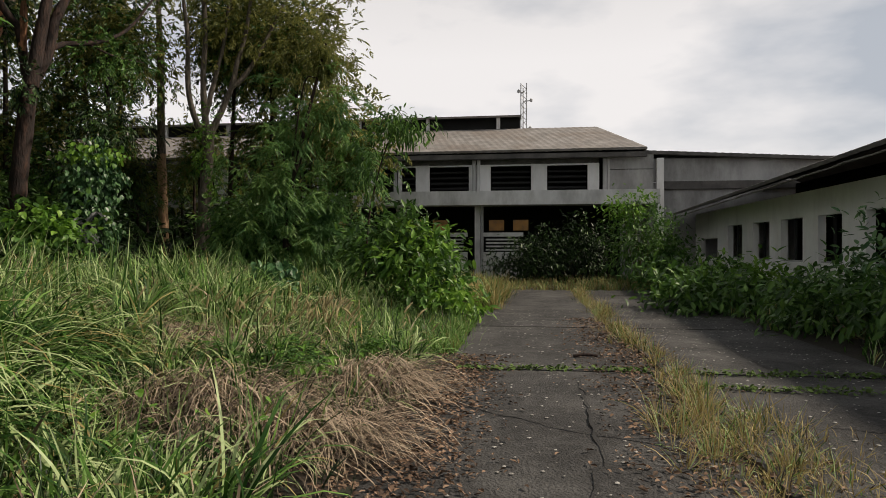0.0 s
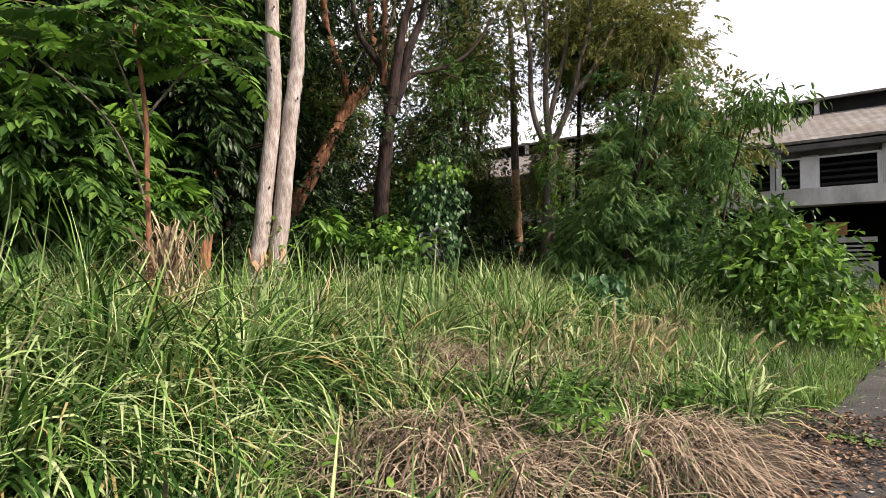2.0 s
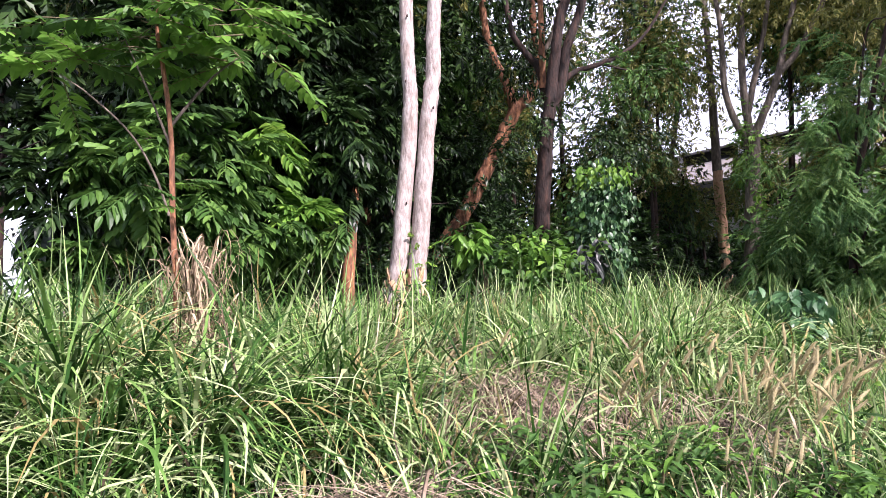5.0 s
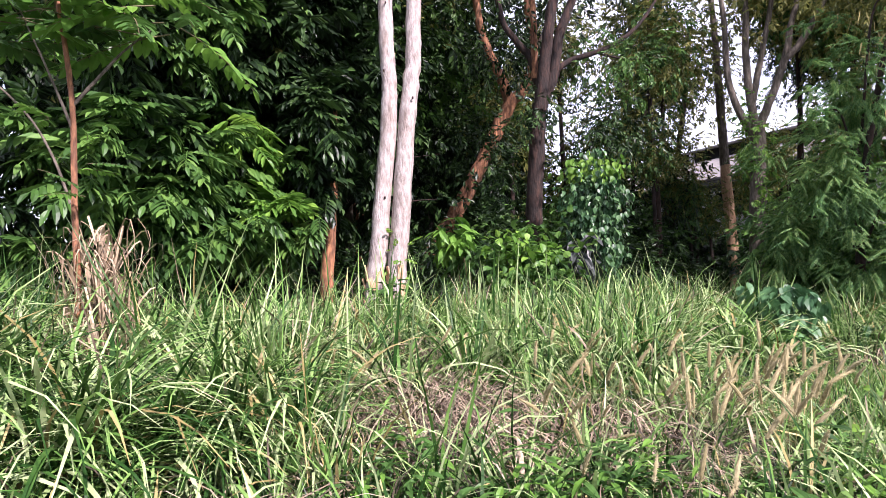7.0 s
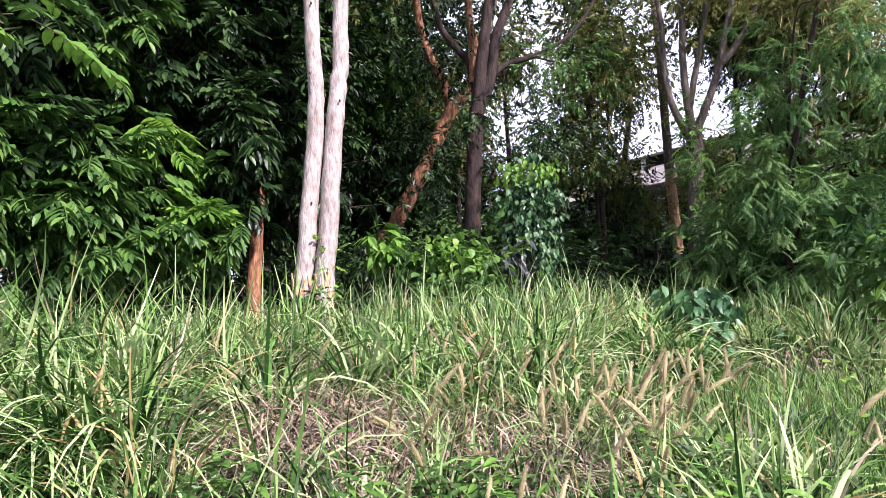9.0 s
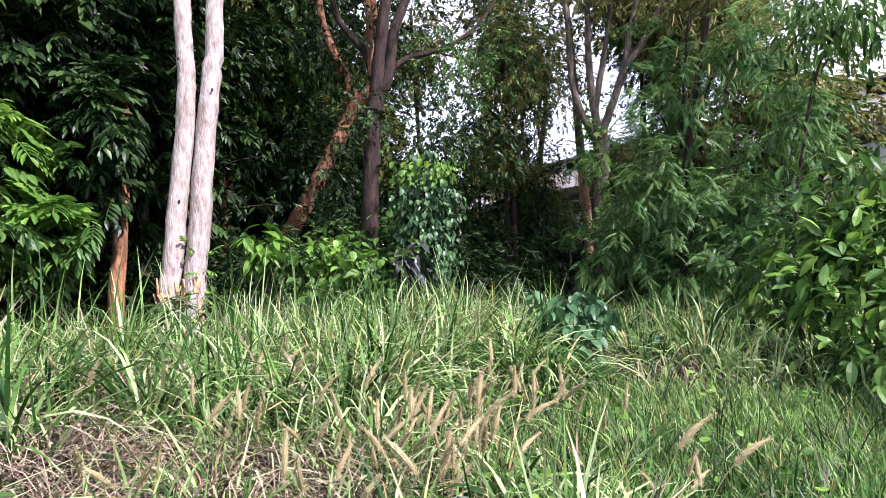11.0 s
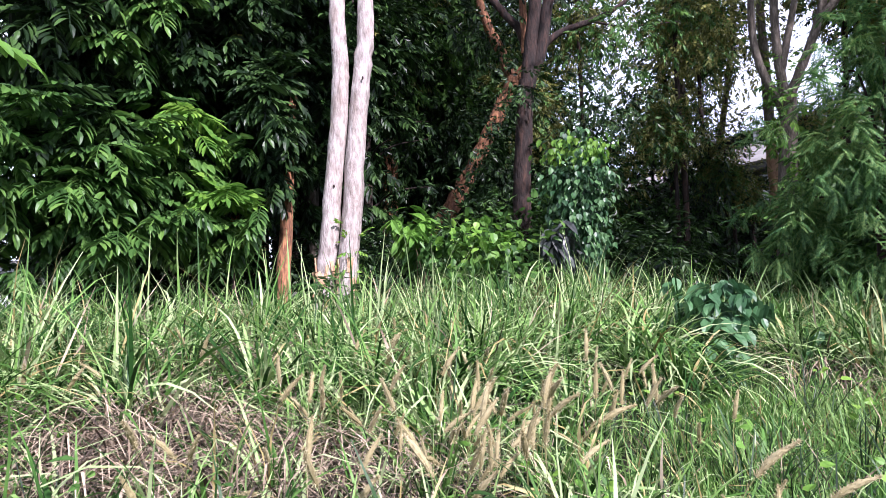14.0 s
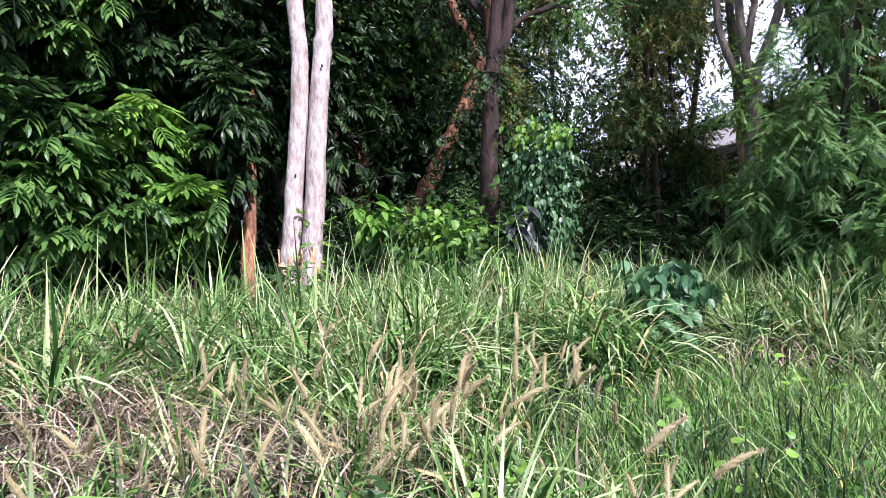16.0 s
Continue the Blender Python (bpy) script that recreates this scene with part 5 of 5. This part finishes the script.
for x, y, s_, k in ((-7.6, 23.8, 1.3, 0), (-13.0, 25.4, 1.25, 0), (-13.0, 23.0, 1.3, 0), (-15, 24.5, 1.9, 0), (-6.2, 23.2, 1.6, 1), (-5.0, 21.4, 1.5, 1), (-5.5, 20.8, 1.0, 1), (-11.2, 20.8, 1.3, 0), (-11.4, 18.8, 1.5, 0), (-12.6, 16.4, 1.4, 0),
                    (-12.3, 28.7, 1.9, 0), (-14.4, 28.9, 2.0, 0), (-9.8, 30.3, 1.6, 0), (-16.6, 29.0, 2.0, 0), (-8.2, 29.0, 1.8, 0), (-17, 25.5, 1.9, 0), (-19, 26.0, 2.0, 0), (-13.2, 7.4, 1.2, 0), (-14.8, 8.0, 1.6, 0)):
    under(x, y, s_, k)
frond_tree("broadleaf_tree", -13.6, 4.7, "airy tree with large drooping dark green pinnate leaves", 6.5, [((-13.4, 4.8, 6.6), (1.6, 1.2, 1.9), 420, 0), ((-13.2, 5.4, 4.6), (0.8, 0.6, 0.9), 70, 0)], 28)
under(-11.2, 4.5, 0.7, 0)
under(-11.5, 5.2, 0.5, 0)

# ---- grass ----
grng = np.random.default_rng(5)
ARCH = [blade_template(5, 75, 0.011), blade_template(8, 120, 0.013), blade_template(14, 150, 0.013, 6), blade_template(28, 140, 0.012, 6), blade_template(40, 125, 0.013), blade_template(3, 40, 0.010), blade_template(22, 165, 0.011, 6)]
THIN = [blade_template(5, 60, 0.006, 3), blade_template(15, 95, 0.006, 3), blade_template(3, 30, 0.006, 3)]


def sstep(a, b, x):
    t = np.clip((x - a) / (b - a), 0, 1)
    return t * t * (3 - 2 * t)


def turned(az, up):
    """Frames whose y points along the azimuth and whose z is near up."""
    y = np.stack([np.cos(az), np.sin(az), 0 * az], 1)
    x = np.cross(y, up)
    x /= np.linalg.norm(x, axis=1)[:, None]
    y = np.cross(up, x)
    return np.stack([x, y, up], -1)


def grass(name, label, mats, weights, tufts, per, box, height, keep, blades, spread=0.1, wide=1.0, lean=0.16, pull=(0.0, 0.0)):
    """Tufts of blades in the plan's box (u0, u1, v0, v1): each tuft's blades fan outwards from its foot."""
    hu, hv = grng.uniform(box[0], box[1], tufts), grng.uniform(box[2], box[3], tufts)
    ok = grng.uniform(0, 1, tufts) < keep(hu, hv)
    hu, hv = hu[ok], hv[ok]
    th = height(hu, hv) * grng.uniform(0.55, 1.3, len(hu))
    taz = grng.uniform(0, 6.283, len(hu))
    cnt = np.maximum(2, (per * grng.uniform(0.5, 1.4, len(hu))).astype(int))
    own = np.repeat(np.arange(len(hu)), cnt)
    n = len(own)
    az = grng.uniform(0, 6.283, n)
    az = np.where(grng.uniform(0, 1, n) < 0.3, taz[own] + grng.normal(0, 0.6, n), az)
    off = np.abs(grng.normal(0, spread, n))
    x = hu[own] * CU + hv[own] * SU + off * np.cos(az)
    y = -hu[own] * SU + hv[own] * CU + off * np.sin(az)
    z = ground_z(x, y) - 0.02
    length = th[own] * grng.uniform(0.55, 1.15, n)
    up = np.stack([grng.normal(pull[0], lean, n), grng.normal(pull[1], lean, n), np.ones(n)], 1)
    up /= np.linalg.norm(up, axis=1)[:, None]
    rots = turned(az, up)
    kind, mk = grng.integers(0, len(blades), n), grng.choice(len(mats), n, p=weights)
    vs, fs, idx, at = [], [], [], 0
    for k, (tv, tf) in enumerate(blades):
        for m in range(len(mats)):
            s = (kind == k) & (mk == m)
            c = int(s.sum())
            if c:
                sc = np.stack([wide * grng.uniform(0.6, 1.4, c), length[s], length[s]], 1)
                a, b = scatter(tv, tf, np.stack([x[s], y[s], z[s]], 1), rots[s], sc)
                vs.append(a)
                fs.append(b + at)
                idx.append(np.full(len(b), m))
                at += len(a)
    ob = new(name, raw_mesh(name, np.concatenate(vs), np.concatenate(fs), [M[m] for m in mats], np.concatenate(idx)))
    return tagged(ob, label, "grass", kind="stuff")


def lawn(u, v):
    """1 where the grass is short, beside the road further on."""
    return sstep(-4.1, -3.4, u + 0.2 * np.sin(v * 1.7) + 0.6 * (np.minimum(v, 12.6) - 9.8)) * sstep(8.9, 9.8, v) * (1 - sstep(12.6, 13.3, v) * sstep(-2.6, -3.6, u))


def heaps(u, v):
    """1 where dead grass lies flat."""
    return np.clip(0.9 * np.exp(-(((u + 2.5) / 1.05) ** 2 + ((v - 4.95) / 0.9) ** 2) ** 2) + 0.9 * np.exp(-(((u + 1.5) / 0.5) ** 2 + ((v - 6.6) / 0.6) ** 2) ** 2)
                   + 0.95 * np.exp(-(((u + 4.3) / 1.25) ** 2 + ((v - 7.0) / 0.85) ** 2) ** 2) + 0.8 * np.exp(-(((u + 5.9) / 0.9) ** 2 + ((v - 7.9) / 0.6) ** 2) ** 2), 0, 1)


def edge(v):
    return 0.22 * np.sin(v * 1.9) + 0.12 * np.sin(v * 4.3 + 1)


def tall_h(u, v):
    h = 0.62 + 0.35 * sstep(-2.0, -4.5, u) + 0.55 * np.exp(-(((u + 6.4) / 1.9) ** 2 + ((v - 4.2) / 2.2) ** 2)) + 0.15 * np.sin(u * 2.1 + v * 1.3)
    return h * (1 - 0.5 * lawn(u, v)) * (1 - 0.4 * heaps(u, v))


def tall_keep(u, v):
    return sstep(-1.25, -1.9, u + edge(v)) * (1 - 0.93 * lawn(u, v)) * (1 - 0.72 * heaps(u, v)) * (1 - 0.95 * np.exp(-(((u + 5.2) / 0.7) ** 2 + ((v - 12.3) / 0.9) ** 2) ** 2))


grass("tall_grass", "dense tall green grass with long arching blades", ["grass", "straw_yellow", "straw"], [0.90, 0.055, 0.045], 1650, 42, (-10.5, -1.0, -0.5, 13.5), tall_h, tall_keep, ARCH, 0.10, 1.0, 0.24)
grass("tall_grass", "dense tall green grass with long arching blades", ["grass", "straw_yellow", "straw"], [0.90, 0.055, 0.045], 420, 26, (-10.5, -1.0, -6.0, -0.4), tall_h, tall_keep, ARCH, 0.12, 1.1, 0.24)
# mostly dark blades: the shade among the tall tufts put into colour
grass("under_grass", "thin tangled grass between the tall tufts, coloured dark for shade", ["grass_shade", "straw", "grass_short"], [0.82, 0.11, 0.07], 1900, 12, (-10.5, -1.0, 0.5, 14), lambda u, v: 0.42 + 0 * u,
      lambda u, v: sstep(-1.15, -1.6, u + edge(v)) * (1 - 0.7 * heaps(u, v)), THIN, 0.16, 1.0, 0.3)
grass("far_grass", "dense tall green grass towards the wood", ["grass", "straw_yellow"], [0.94, 0.06], 1500, 26, (-14, -0.9, 13, 27), lambda u, v: 0.8 - 0.35 * sstep(-3.5, -1.5, u),
      lambda u, v: sstep(-0.9, -1.7, u + 0.3 * np.sin(v)), ARCH, 0.16, 1.15)
grass("short_grass", "short fresh green grass along the road edge", ["grass_short", "grass", "straw_yellow"], [0.74, 0.2, 0.06], 3600, 15, (-6.2, -0.95, 8.6, 15.5), lambda u, v: 0.28 + 0 * u,
      lambda u, v: np.clip(lawn(u, v), 0, 1) * sstep(-1.0, -1.4, u), THIN, 0.12, 1.1, 0.25)
grass("joint_grass", "yellowing grass growing in the road's middle joint", ["straw_yellow", "grass", "straw"], [0.6, 0.28, 0.12], 1300, 24, (1.0, 2.3, 0.8, 24), lambda u, v: 0.20 + 0.18 * (0.5 + 0.5 * np.sin(v * 1.3)),
      lambda u, v: np.exp(-((u - 1.62 - 0.1 * np.sin(v * 0.9)) / (0.16 + 0.18 * (v < 6))) ** 2), THIN, 0.06, 0.7, 0.35)
grass("lane_straw", "sparse dry straw-coloured grass on the second lane", ["straw_yellow", "straw", "grass"], [0.5, 0.3, 0.2], 420, 20, (1.6, 3.6, 1.5, 6.4), lambda u, v: 0.2 + 0 * u,
      lambda u, v: 0.8 * sstep(3.6, 1.8, u + 0.25 * (v - 3)), THIN, 0.1, 0.8, 0.5)
grass("crack_weeds", "low green weeds in the cross joints", ["grass_short", "moss"], [0.7, 0.3], 240, 14, (-1.0, 6.0, 7.7, 8.25), lambda u, v: 0.10 + 0 * u,
      lambda u, v: np.exp(-((v - 8.0 - 0.12 * np.sin(u * 1.4)) / 0.09) ** 2) * (0.25 + 0.75 * sstep(0.5, 1.5, u)), THIN, 0.06, 1.5, 0.5)
grass("verge_grass", "weedy grass at the far road verge", ["grass", "straw_yellow"], [0.8, 0.2], 1100, 16, (4.2, 9.8, 1, 31), lambda u, v: 0.38 + 0 * u, lambda u, v: 0.8 * sstep(4.2, 4.9, u), THIN, 0.14, 1.2)
grass("end_grass", "straw-coloured grass where the road ends", ["straw_yellow", "grass"], [0.55, 0.45], 900, 16, (-4, 9, 23.4, 31), lambda u, v: 0.38 + 0 * u, lambda u, v: 0.9 + 0 * u, THIN, 0.16, 1.4)
grass("pale_tussock", "pale straw-coloured tussocks beside the road", ["straw_yellow", "grass"], [0.65, 0.35], 130, 40, (-2.2, -0.7, 15.6, 21), lambda u, v: 0.75 + 0 * u, lambda u, v: 0.8 + 0 * u, THIN, 0.14, 1.3)

CASCADE = [blade_template(10, 140, 0.014, 7), blade_template(22, 155, 0.014, 7), blade_template(6, 105, 0.014, 7), blade_template(35, 140, 0.013, 7)]
grass("tussock_grass", "big tussocks of long cascading green blades", ["grass", "straw_yellow"], [0.95, 0.05], 34, 170, (-6.8, -3.4, 2.8, 5.6), lambda u, v: 1.4 + 0 * u, lambda u, v: 1.0 + 0 * u, CASCADE, 0.12, 1.0, 0.2)
grass("tussock_grass", "big tussocks of long cascading green blades", ["grass", "straw_yellow"], [0.95, 0.05], 70, 95, (-8.5, -4.2, 5.6, 12), lambda u, v: 1.1 + 0 * u, lambda u, v: 0.9 + 0 * u, CASCADE, 0.12, 1.0, 0.2)

grass("tussock_grass", "dark tussock of long cascading blades in the short grass", ["grass", "straw_yellow"], [0.95, 0.05], 8, 130, (-4.95, -4.2, 13.0, 13.8), lambda u, v: 0.95 + 0 * u, lambda u, v: 1.0 + 0 * u, CASCADE, 0.1, 0.9, 0.2)

SPEAR = [blade_template(2, 10, 0.015, 4), blade_template(4, 22, 0.014, 4), blade_template(1, 35, 0.014, 5)]
grass("spear_grass", "tall upright spear-like grass blades above the meadow", ["grass"], [1.0], 60, 3, (-8.5, -4.4, 6.5, 12.5), lambda u, v: 1.35 + 0 * u, lambda u, v: 0.9 + 0 * u, SPEAR, 0.15, 1.0, 0.06)

# blades of creeping weeds with round leaves among the grass
n = 1500
u, v = grng.uniform(-7, -1.3, n), grng.uniform(4, 14, n)
hub = np.floor(u * 1.3) * 7.1 + np.floor(v * 1.3) * 3.3
ok = (np.sin(hub) > 0.25) & (u + edge(v) < -1.5)
u, v = u[ok], v[ok]
x, y = u * CU + v * SU, -u * SU + v * CU
n = len(x)
wv, wf = scatter(*round_leaf_template(0.8), np.stack([x, y, ground_z(x, y) + grng.uniform(0.1, 0.42, n)], 1), frames_of(grng.normal(0, 1, (n, 3)) * (1, 1, .3) + (0, 0, .1), grng.normal(0, .5, (n, 3)) + (0.2, -.2, 1)), grng.uniform(0.035, 0.085, n))
tagged(new("creeping_weed", raw_mesh("creeping_weed", wv, wf, [M["leaf_bright"]])), "low creeping weed with round bright leaves", "weed", kind="stuff")

# ---- fountain grass with seed heads ----
def seed_head_mesh(seed):
    """A stalk that nods over, ending in a fluffy, bristly spike."""
    rr = np.random.default_rng(seed)
    bend = (0.35, 0.6, 0.95)[seed % 3]
    s = np.linspace(0, 1, 13)
    path = np.stack([0 * s, 0.28 * bend * s ** 2.4, s * 0.8 - 0.12 * bend * s ** 3.5], 1)
    v1, f1 = tube(path, np.full(13, 0.0018), 4)
    top = smooth_path(path[9:13], 4)
    m = len(top)
    v2, f2 = tube(top, 0.012 * np.sin(np.linspace(0.3, 2.9, m)) + 0.001, 7, 0.12, seed)
    n = 620
    q = rr.integers(0, m, n)
    along = np.gradient(top, axis=0)[q]
    along /= np.linalg.norm(along, axis=1)[:, None]
    d = rr.normal(0, 0.55, (n, 3)) + along * 0.9
    br = (np.array([(-0.0017, 0, 0), (0.0017, 0, 0), (0.0003, 1, 0), (-0.0003, 1, 0)]), np.array([(0, 1, 2, 3)]))
    v3, f3_ = scatter(*br, top[q], frames_of(d, rr.normal(0, 1, (n, 3)) + (0, 0, .01)), np.stack([np.ones(n), rr.uniform(.016, .031, n) * (1.1 - 0.5 * q / m), np.ones(n)], 1))
    v, f = joined([(v1, f1), (v2, f2), (v3, f3_)])
    return raw_mesh("seed_head", v, f, [M["stem_straw"], M["seed"]], [0] * len(f1) + [1] * (len(f2) + len(f3_)))


HEADS = [seed_head_mesh(k) for k in range(6)]
hr = random.Random(3)


def fountain_grass(u, v, count, r):
    p = W(u, v)
    t = tagged(empty("fountain_grass", (p.x, p.y, float(ground_z(p.x, p.y)))), "fountain grass tuft with nodding straw-coloured seed heads", "grass", "fountain grass tufts")
    for k in range(max(4, round(count * 0.7))):
        a, q = hr.uniform(0, 6.283), r * math.sqrt(hr.random())
        ob = link_mesh("seed_head", hr.choice(HEADS), t)
        x, y = p.x + q * math.cos(a), p.y + q * math.sin(a)
        s = hr.uniform(0.7, 1.1)
        ob.matrix_local = pose(x - p.x, y - p.y, float(ground_z(x, y)) - t.location.z, hr.gauss(0, 13), hr.gauss(0, 13), math.degrees(hr.uniform(0, 6.283) if hr.random() < 0.4 else hr.gauss(-1.2, 0.6))) @ Matrix.Scale(s, 4)


for u, v, c, r in ((-2.9, 8.7, 46, 0.45), (-3.2, 9.2, 24, 0.42), (-2.5, 8.2, 16, 0.4), (-3.6, 8.4, 12, 0.45), (-3.2, 7.6, 9, 0.45), (-4.1, 7.9, 8, 0.5), (-2.3, 7.2, 7, 0.4),
                   (-5.3, 7.0, 10, 0.5), (-4.4, 8.9, 14, 0.5), (-3.7, 10.0, 12, 0.4), (-4.6, 6.3, 6, 0.5), (-2.9, 9.9, 12, 0.35), (-2.0, 9.2, 10, 0.4), (-5.4, 9.0, 8, 0.5)):
    fountain_grass(u, v, c, r)


# ---- heaps of dead grass ----
FALL = [blade_template(35, 150, 0.006, 5), blade_template(55, 140, 0.006, 5), blade_template(70, 120, 0.005, 4)]


def straw_heap(u, v, ru, rv, h, n, label, az, spread, length=(0.5, 0.95), name="dry_grass_heap"):
    """Dead stalks that rise from a mound and fall over towards az."""
    hp = W(u, v)
    z0 = float(ground_z(hp.x, hp.y))
    a, r = grng.uniform(0, 6.283, n), np.sqrt(grng.uniform(0, 1, n))
    pu, pv = r * np.cos(a) * ru, r * np.sin(a) * rv
    x, y = pu * CU + pv * SU, -pu * SU + pv * CU
    z = h * np.clip(1 - r ** 2, 0, 1) * grng.uniform(0.5, 1.0, n) + ground_z(x + hp.x, y + hp.y)
    rots = turned(grng.normal(az, spread * 1.5, n), np.tile((0, 0, 1.0), (n, 1)) + grng.normal(0, 0.05, (n, 3)))
    L = grng.uniform(*length, n)
    kind = grng.integers(0, 3, n)
    out = []
    for k in range(3):
        s = kind == k
        out.append(scatter(*FALL[k], np.stack([x + hp.x, y + hp.y, z], 1)[s], rots[s], np.stack([grng.uniform(.6, 1.5, s.sum()), L[s], L[s]], 1)))
    v_, f_ = joined([o for o in out if len(o[0])])
    v_[:, 2] = np.maximum(v_[:, 2], ground_z(v_[:, 0], v_[:, 1]) + 0.035 + 0.02 * np.sin(v_[:, 0] * 40))
    ob = new(name, raw_mesh(name, v_ - (hp.x, hp.y, z0), f_, [M["straw"]]))
    ob.location = (hp.x, hp.y, z0)
    return tagged(ob, label, "dry grass", kind="stuff")


straw_heap(-2.75, 5.3, 0.8, 0.6, 0.22, 1300, "pinkish-brown heap of flattened dead grass", -0.75, 0.9)
straw_heap(-1.7, 6.5, 0.5, 0.6, 0.24, 1100, "pinkish-brown dead grass hanging over the road edge", -0.6, 0.8)
straw_heap(-1.8, 4.8, 0.7, 0.5, 0.10, 800, "thin pinkish-brown dead grass at the road edge", -0.8, 0.6)
straw_heap(-4.3, 7.0, 1.25, 0.9, 0.22, 2300, "flattened dead grass stalks among green blades", -0.6, 1.6)
straw_heap(-6.0, 7.9, 0.9, 0.8, 0.28, 1300, "flattened dead grass stalks among green blades", -0.9, 1.3)
straw_heap(-3.5, 8.0, 0.9, 0.7, 0.2, 900, "flattened dead grass among green blades", -0.5, 1.0)
straw_heap(-4.25, 12.75, 0.4, 0.3, 0.16, 300, "small patch of dead brown grass beside broad leaves", -0.7, 1.2)
# dead grass draped about the sapling
n = 300
a = grng.uniform(0, 6.283, n)
r0 = np.abs(grng.normal(0, 0.12, n))
z = grng.uniform(0.6, 1.6, n)
cx, cy = -5.15, 5.68
kind = grng.integers(0, 3, n)
DRAPE = [blade_template(12, 174, 0.009, 6), blade_template(30, 177, 0.009, 6), blade_template(8, 165, 0.008, 6)]
rots = turned(a + grng.normal(0, 0.5, n), np.stack([grng.normal(0, .22, n), grng.normal(0, .22, n), np.ones(n)], 1) / 1.05)
L = grng.uniform(0.6, 1.15, n)
at_ = np.stack([cx + r0 * np.cos(a), cy + r0 * np.sin(a), z], 1)
hv_, hf_ = joined([scatter(*DRAPE[k], at_[kind == k], rots[kind == k], np.stack([grng.uniform(.6, 1.6, (kind == k).sum()), L[kind == k] * 0.32, L[kind == k]], 1)) for k in range(3)])
hv_[:, 2] = np.maximum(hv_[:, 2], ground_z(hv_[:, 0], hv_[:, 1]))
tagged(new("dead_grass_bundle", raw_mesh("dead_grass_bundle", hv_, hf_, [M["straw_tan"]])), "dead grass draped in a tangle round the sapling", "dry grass", kind="stuff")

# ---- on the road ----
n = 7000
u = np.concatenate([grng.normal(-0.85, 0.28, n // 2), grng.normal(1.25, 0.3, n // 2)])
v = np.concatenate([grng.uniform(2, 9, n // 2), grng.uniform(2, 14, n // 2)])
x, y = u * CU + v * SU, -u * SU + v * CU
d = grng.normal(0, 1, (n, 3)) * (1, 1, 0.15)
lv, lf = scatter(*leaf_template(0.5, 0.1, 0.15), np.stack([x, y, np.full(n, 0.03)], 1), frames_of(d, grng.normal(0, .35, (n, 3)) + (0, 0, 1)), grng.uniform(0.028, 0.068, n))
tagged(new("leaf_litter", raw_mesh("leaf_litter", lv, lf, [M["litter"]])), "scattered dry brown fallen leaves on concrete", "leaf litter", kind="stuff")
n = 1500
u, v = grng.uniform(-1.0, 4.2, n), grng.uniform(2, 16, n)
x, y = u * CU + v * SU, -u * SU + v * CU
cv = np.array([(-1, -1, 0), (1, -1, 0), (1, 1, 0), (-1, 1, 0), (0.1, 0, 0.5)]) * 0.5
cf = np.array([(0, 1, 4), (1, 2, 4), (2, 3, 4), (3, 0, 4)])
lv, lf = scatter(cv, cf, np.stack([x, y, np.full(n, 0.016)], 1), turned(grng.uniform(0, 6.28, n), np.tile((0, 0, 1.0), (n, 1))), grng.uniform(0.006, 0.024, n) * 1.3)
tagged(new("pale_chips", raw_mesh("pale_chips", lv, lf, [M["pebble"]])), "small pale stone chips strewn over the concrete", "gravel", kind="stuff")
stick_at = W(0.75, 9.0)
st_v, st_f = tube(smooth_path([(-0.16, 0, 0), (0, 0.01, 0.012), (0.17, -0.01, 0.0)], 4), np.full(9, 0.022), 7, 0.1, 3)
stick = tagged(new("stick", raw_mesh("stick", st_v, st_f, [M["bark_dark"]], smooth=True)), "short dark stick lying on the concrete", "stick")
stick.location = (stick_at.x, stick_at.y, 0.035)

# low mossy weeds in the cross joints
n = 900
u = np.concatenate([grng.uniform(1.7, 4.5, n * 2 // 3), grng.uniform(-0.9, 1.4, n - n * 2 // 3)])
v = 8.0 + 0.05 * np.sin(u * 2.2) + grng.normal(0, 0.05, n)
v[: n // 3] -= 0.9 + 0.12 * (u[: n // 3] - 3)
x, y = u * CU + v * SU, -u * SU + v * CU
wv, wf = scatter(*round_leaf_template(0.8), np.stack([x, y, grng.uniform(0.02, 0.06, n)], 1), frames_of(grng.normal(0, 1, (n, 3)) * (1, 1, .4), grng.normal(0, .5, (n, 3)) + (0, 0, 1)), grng.uniform(0.03, 0.07, n))
tagged(new("joint_weed", raw_mesh("joint_weed", wv, wf, [M["moss"]])), "low mossy weeds lining the cross joints", "weed", kind="stuff")
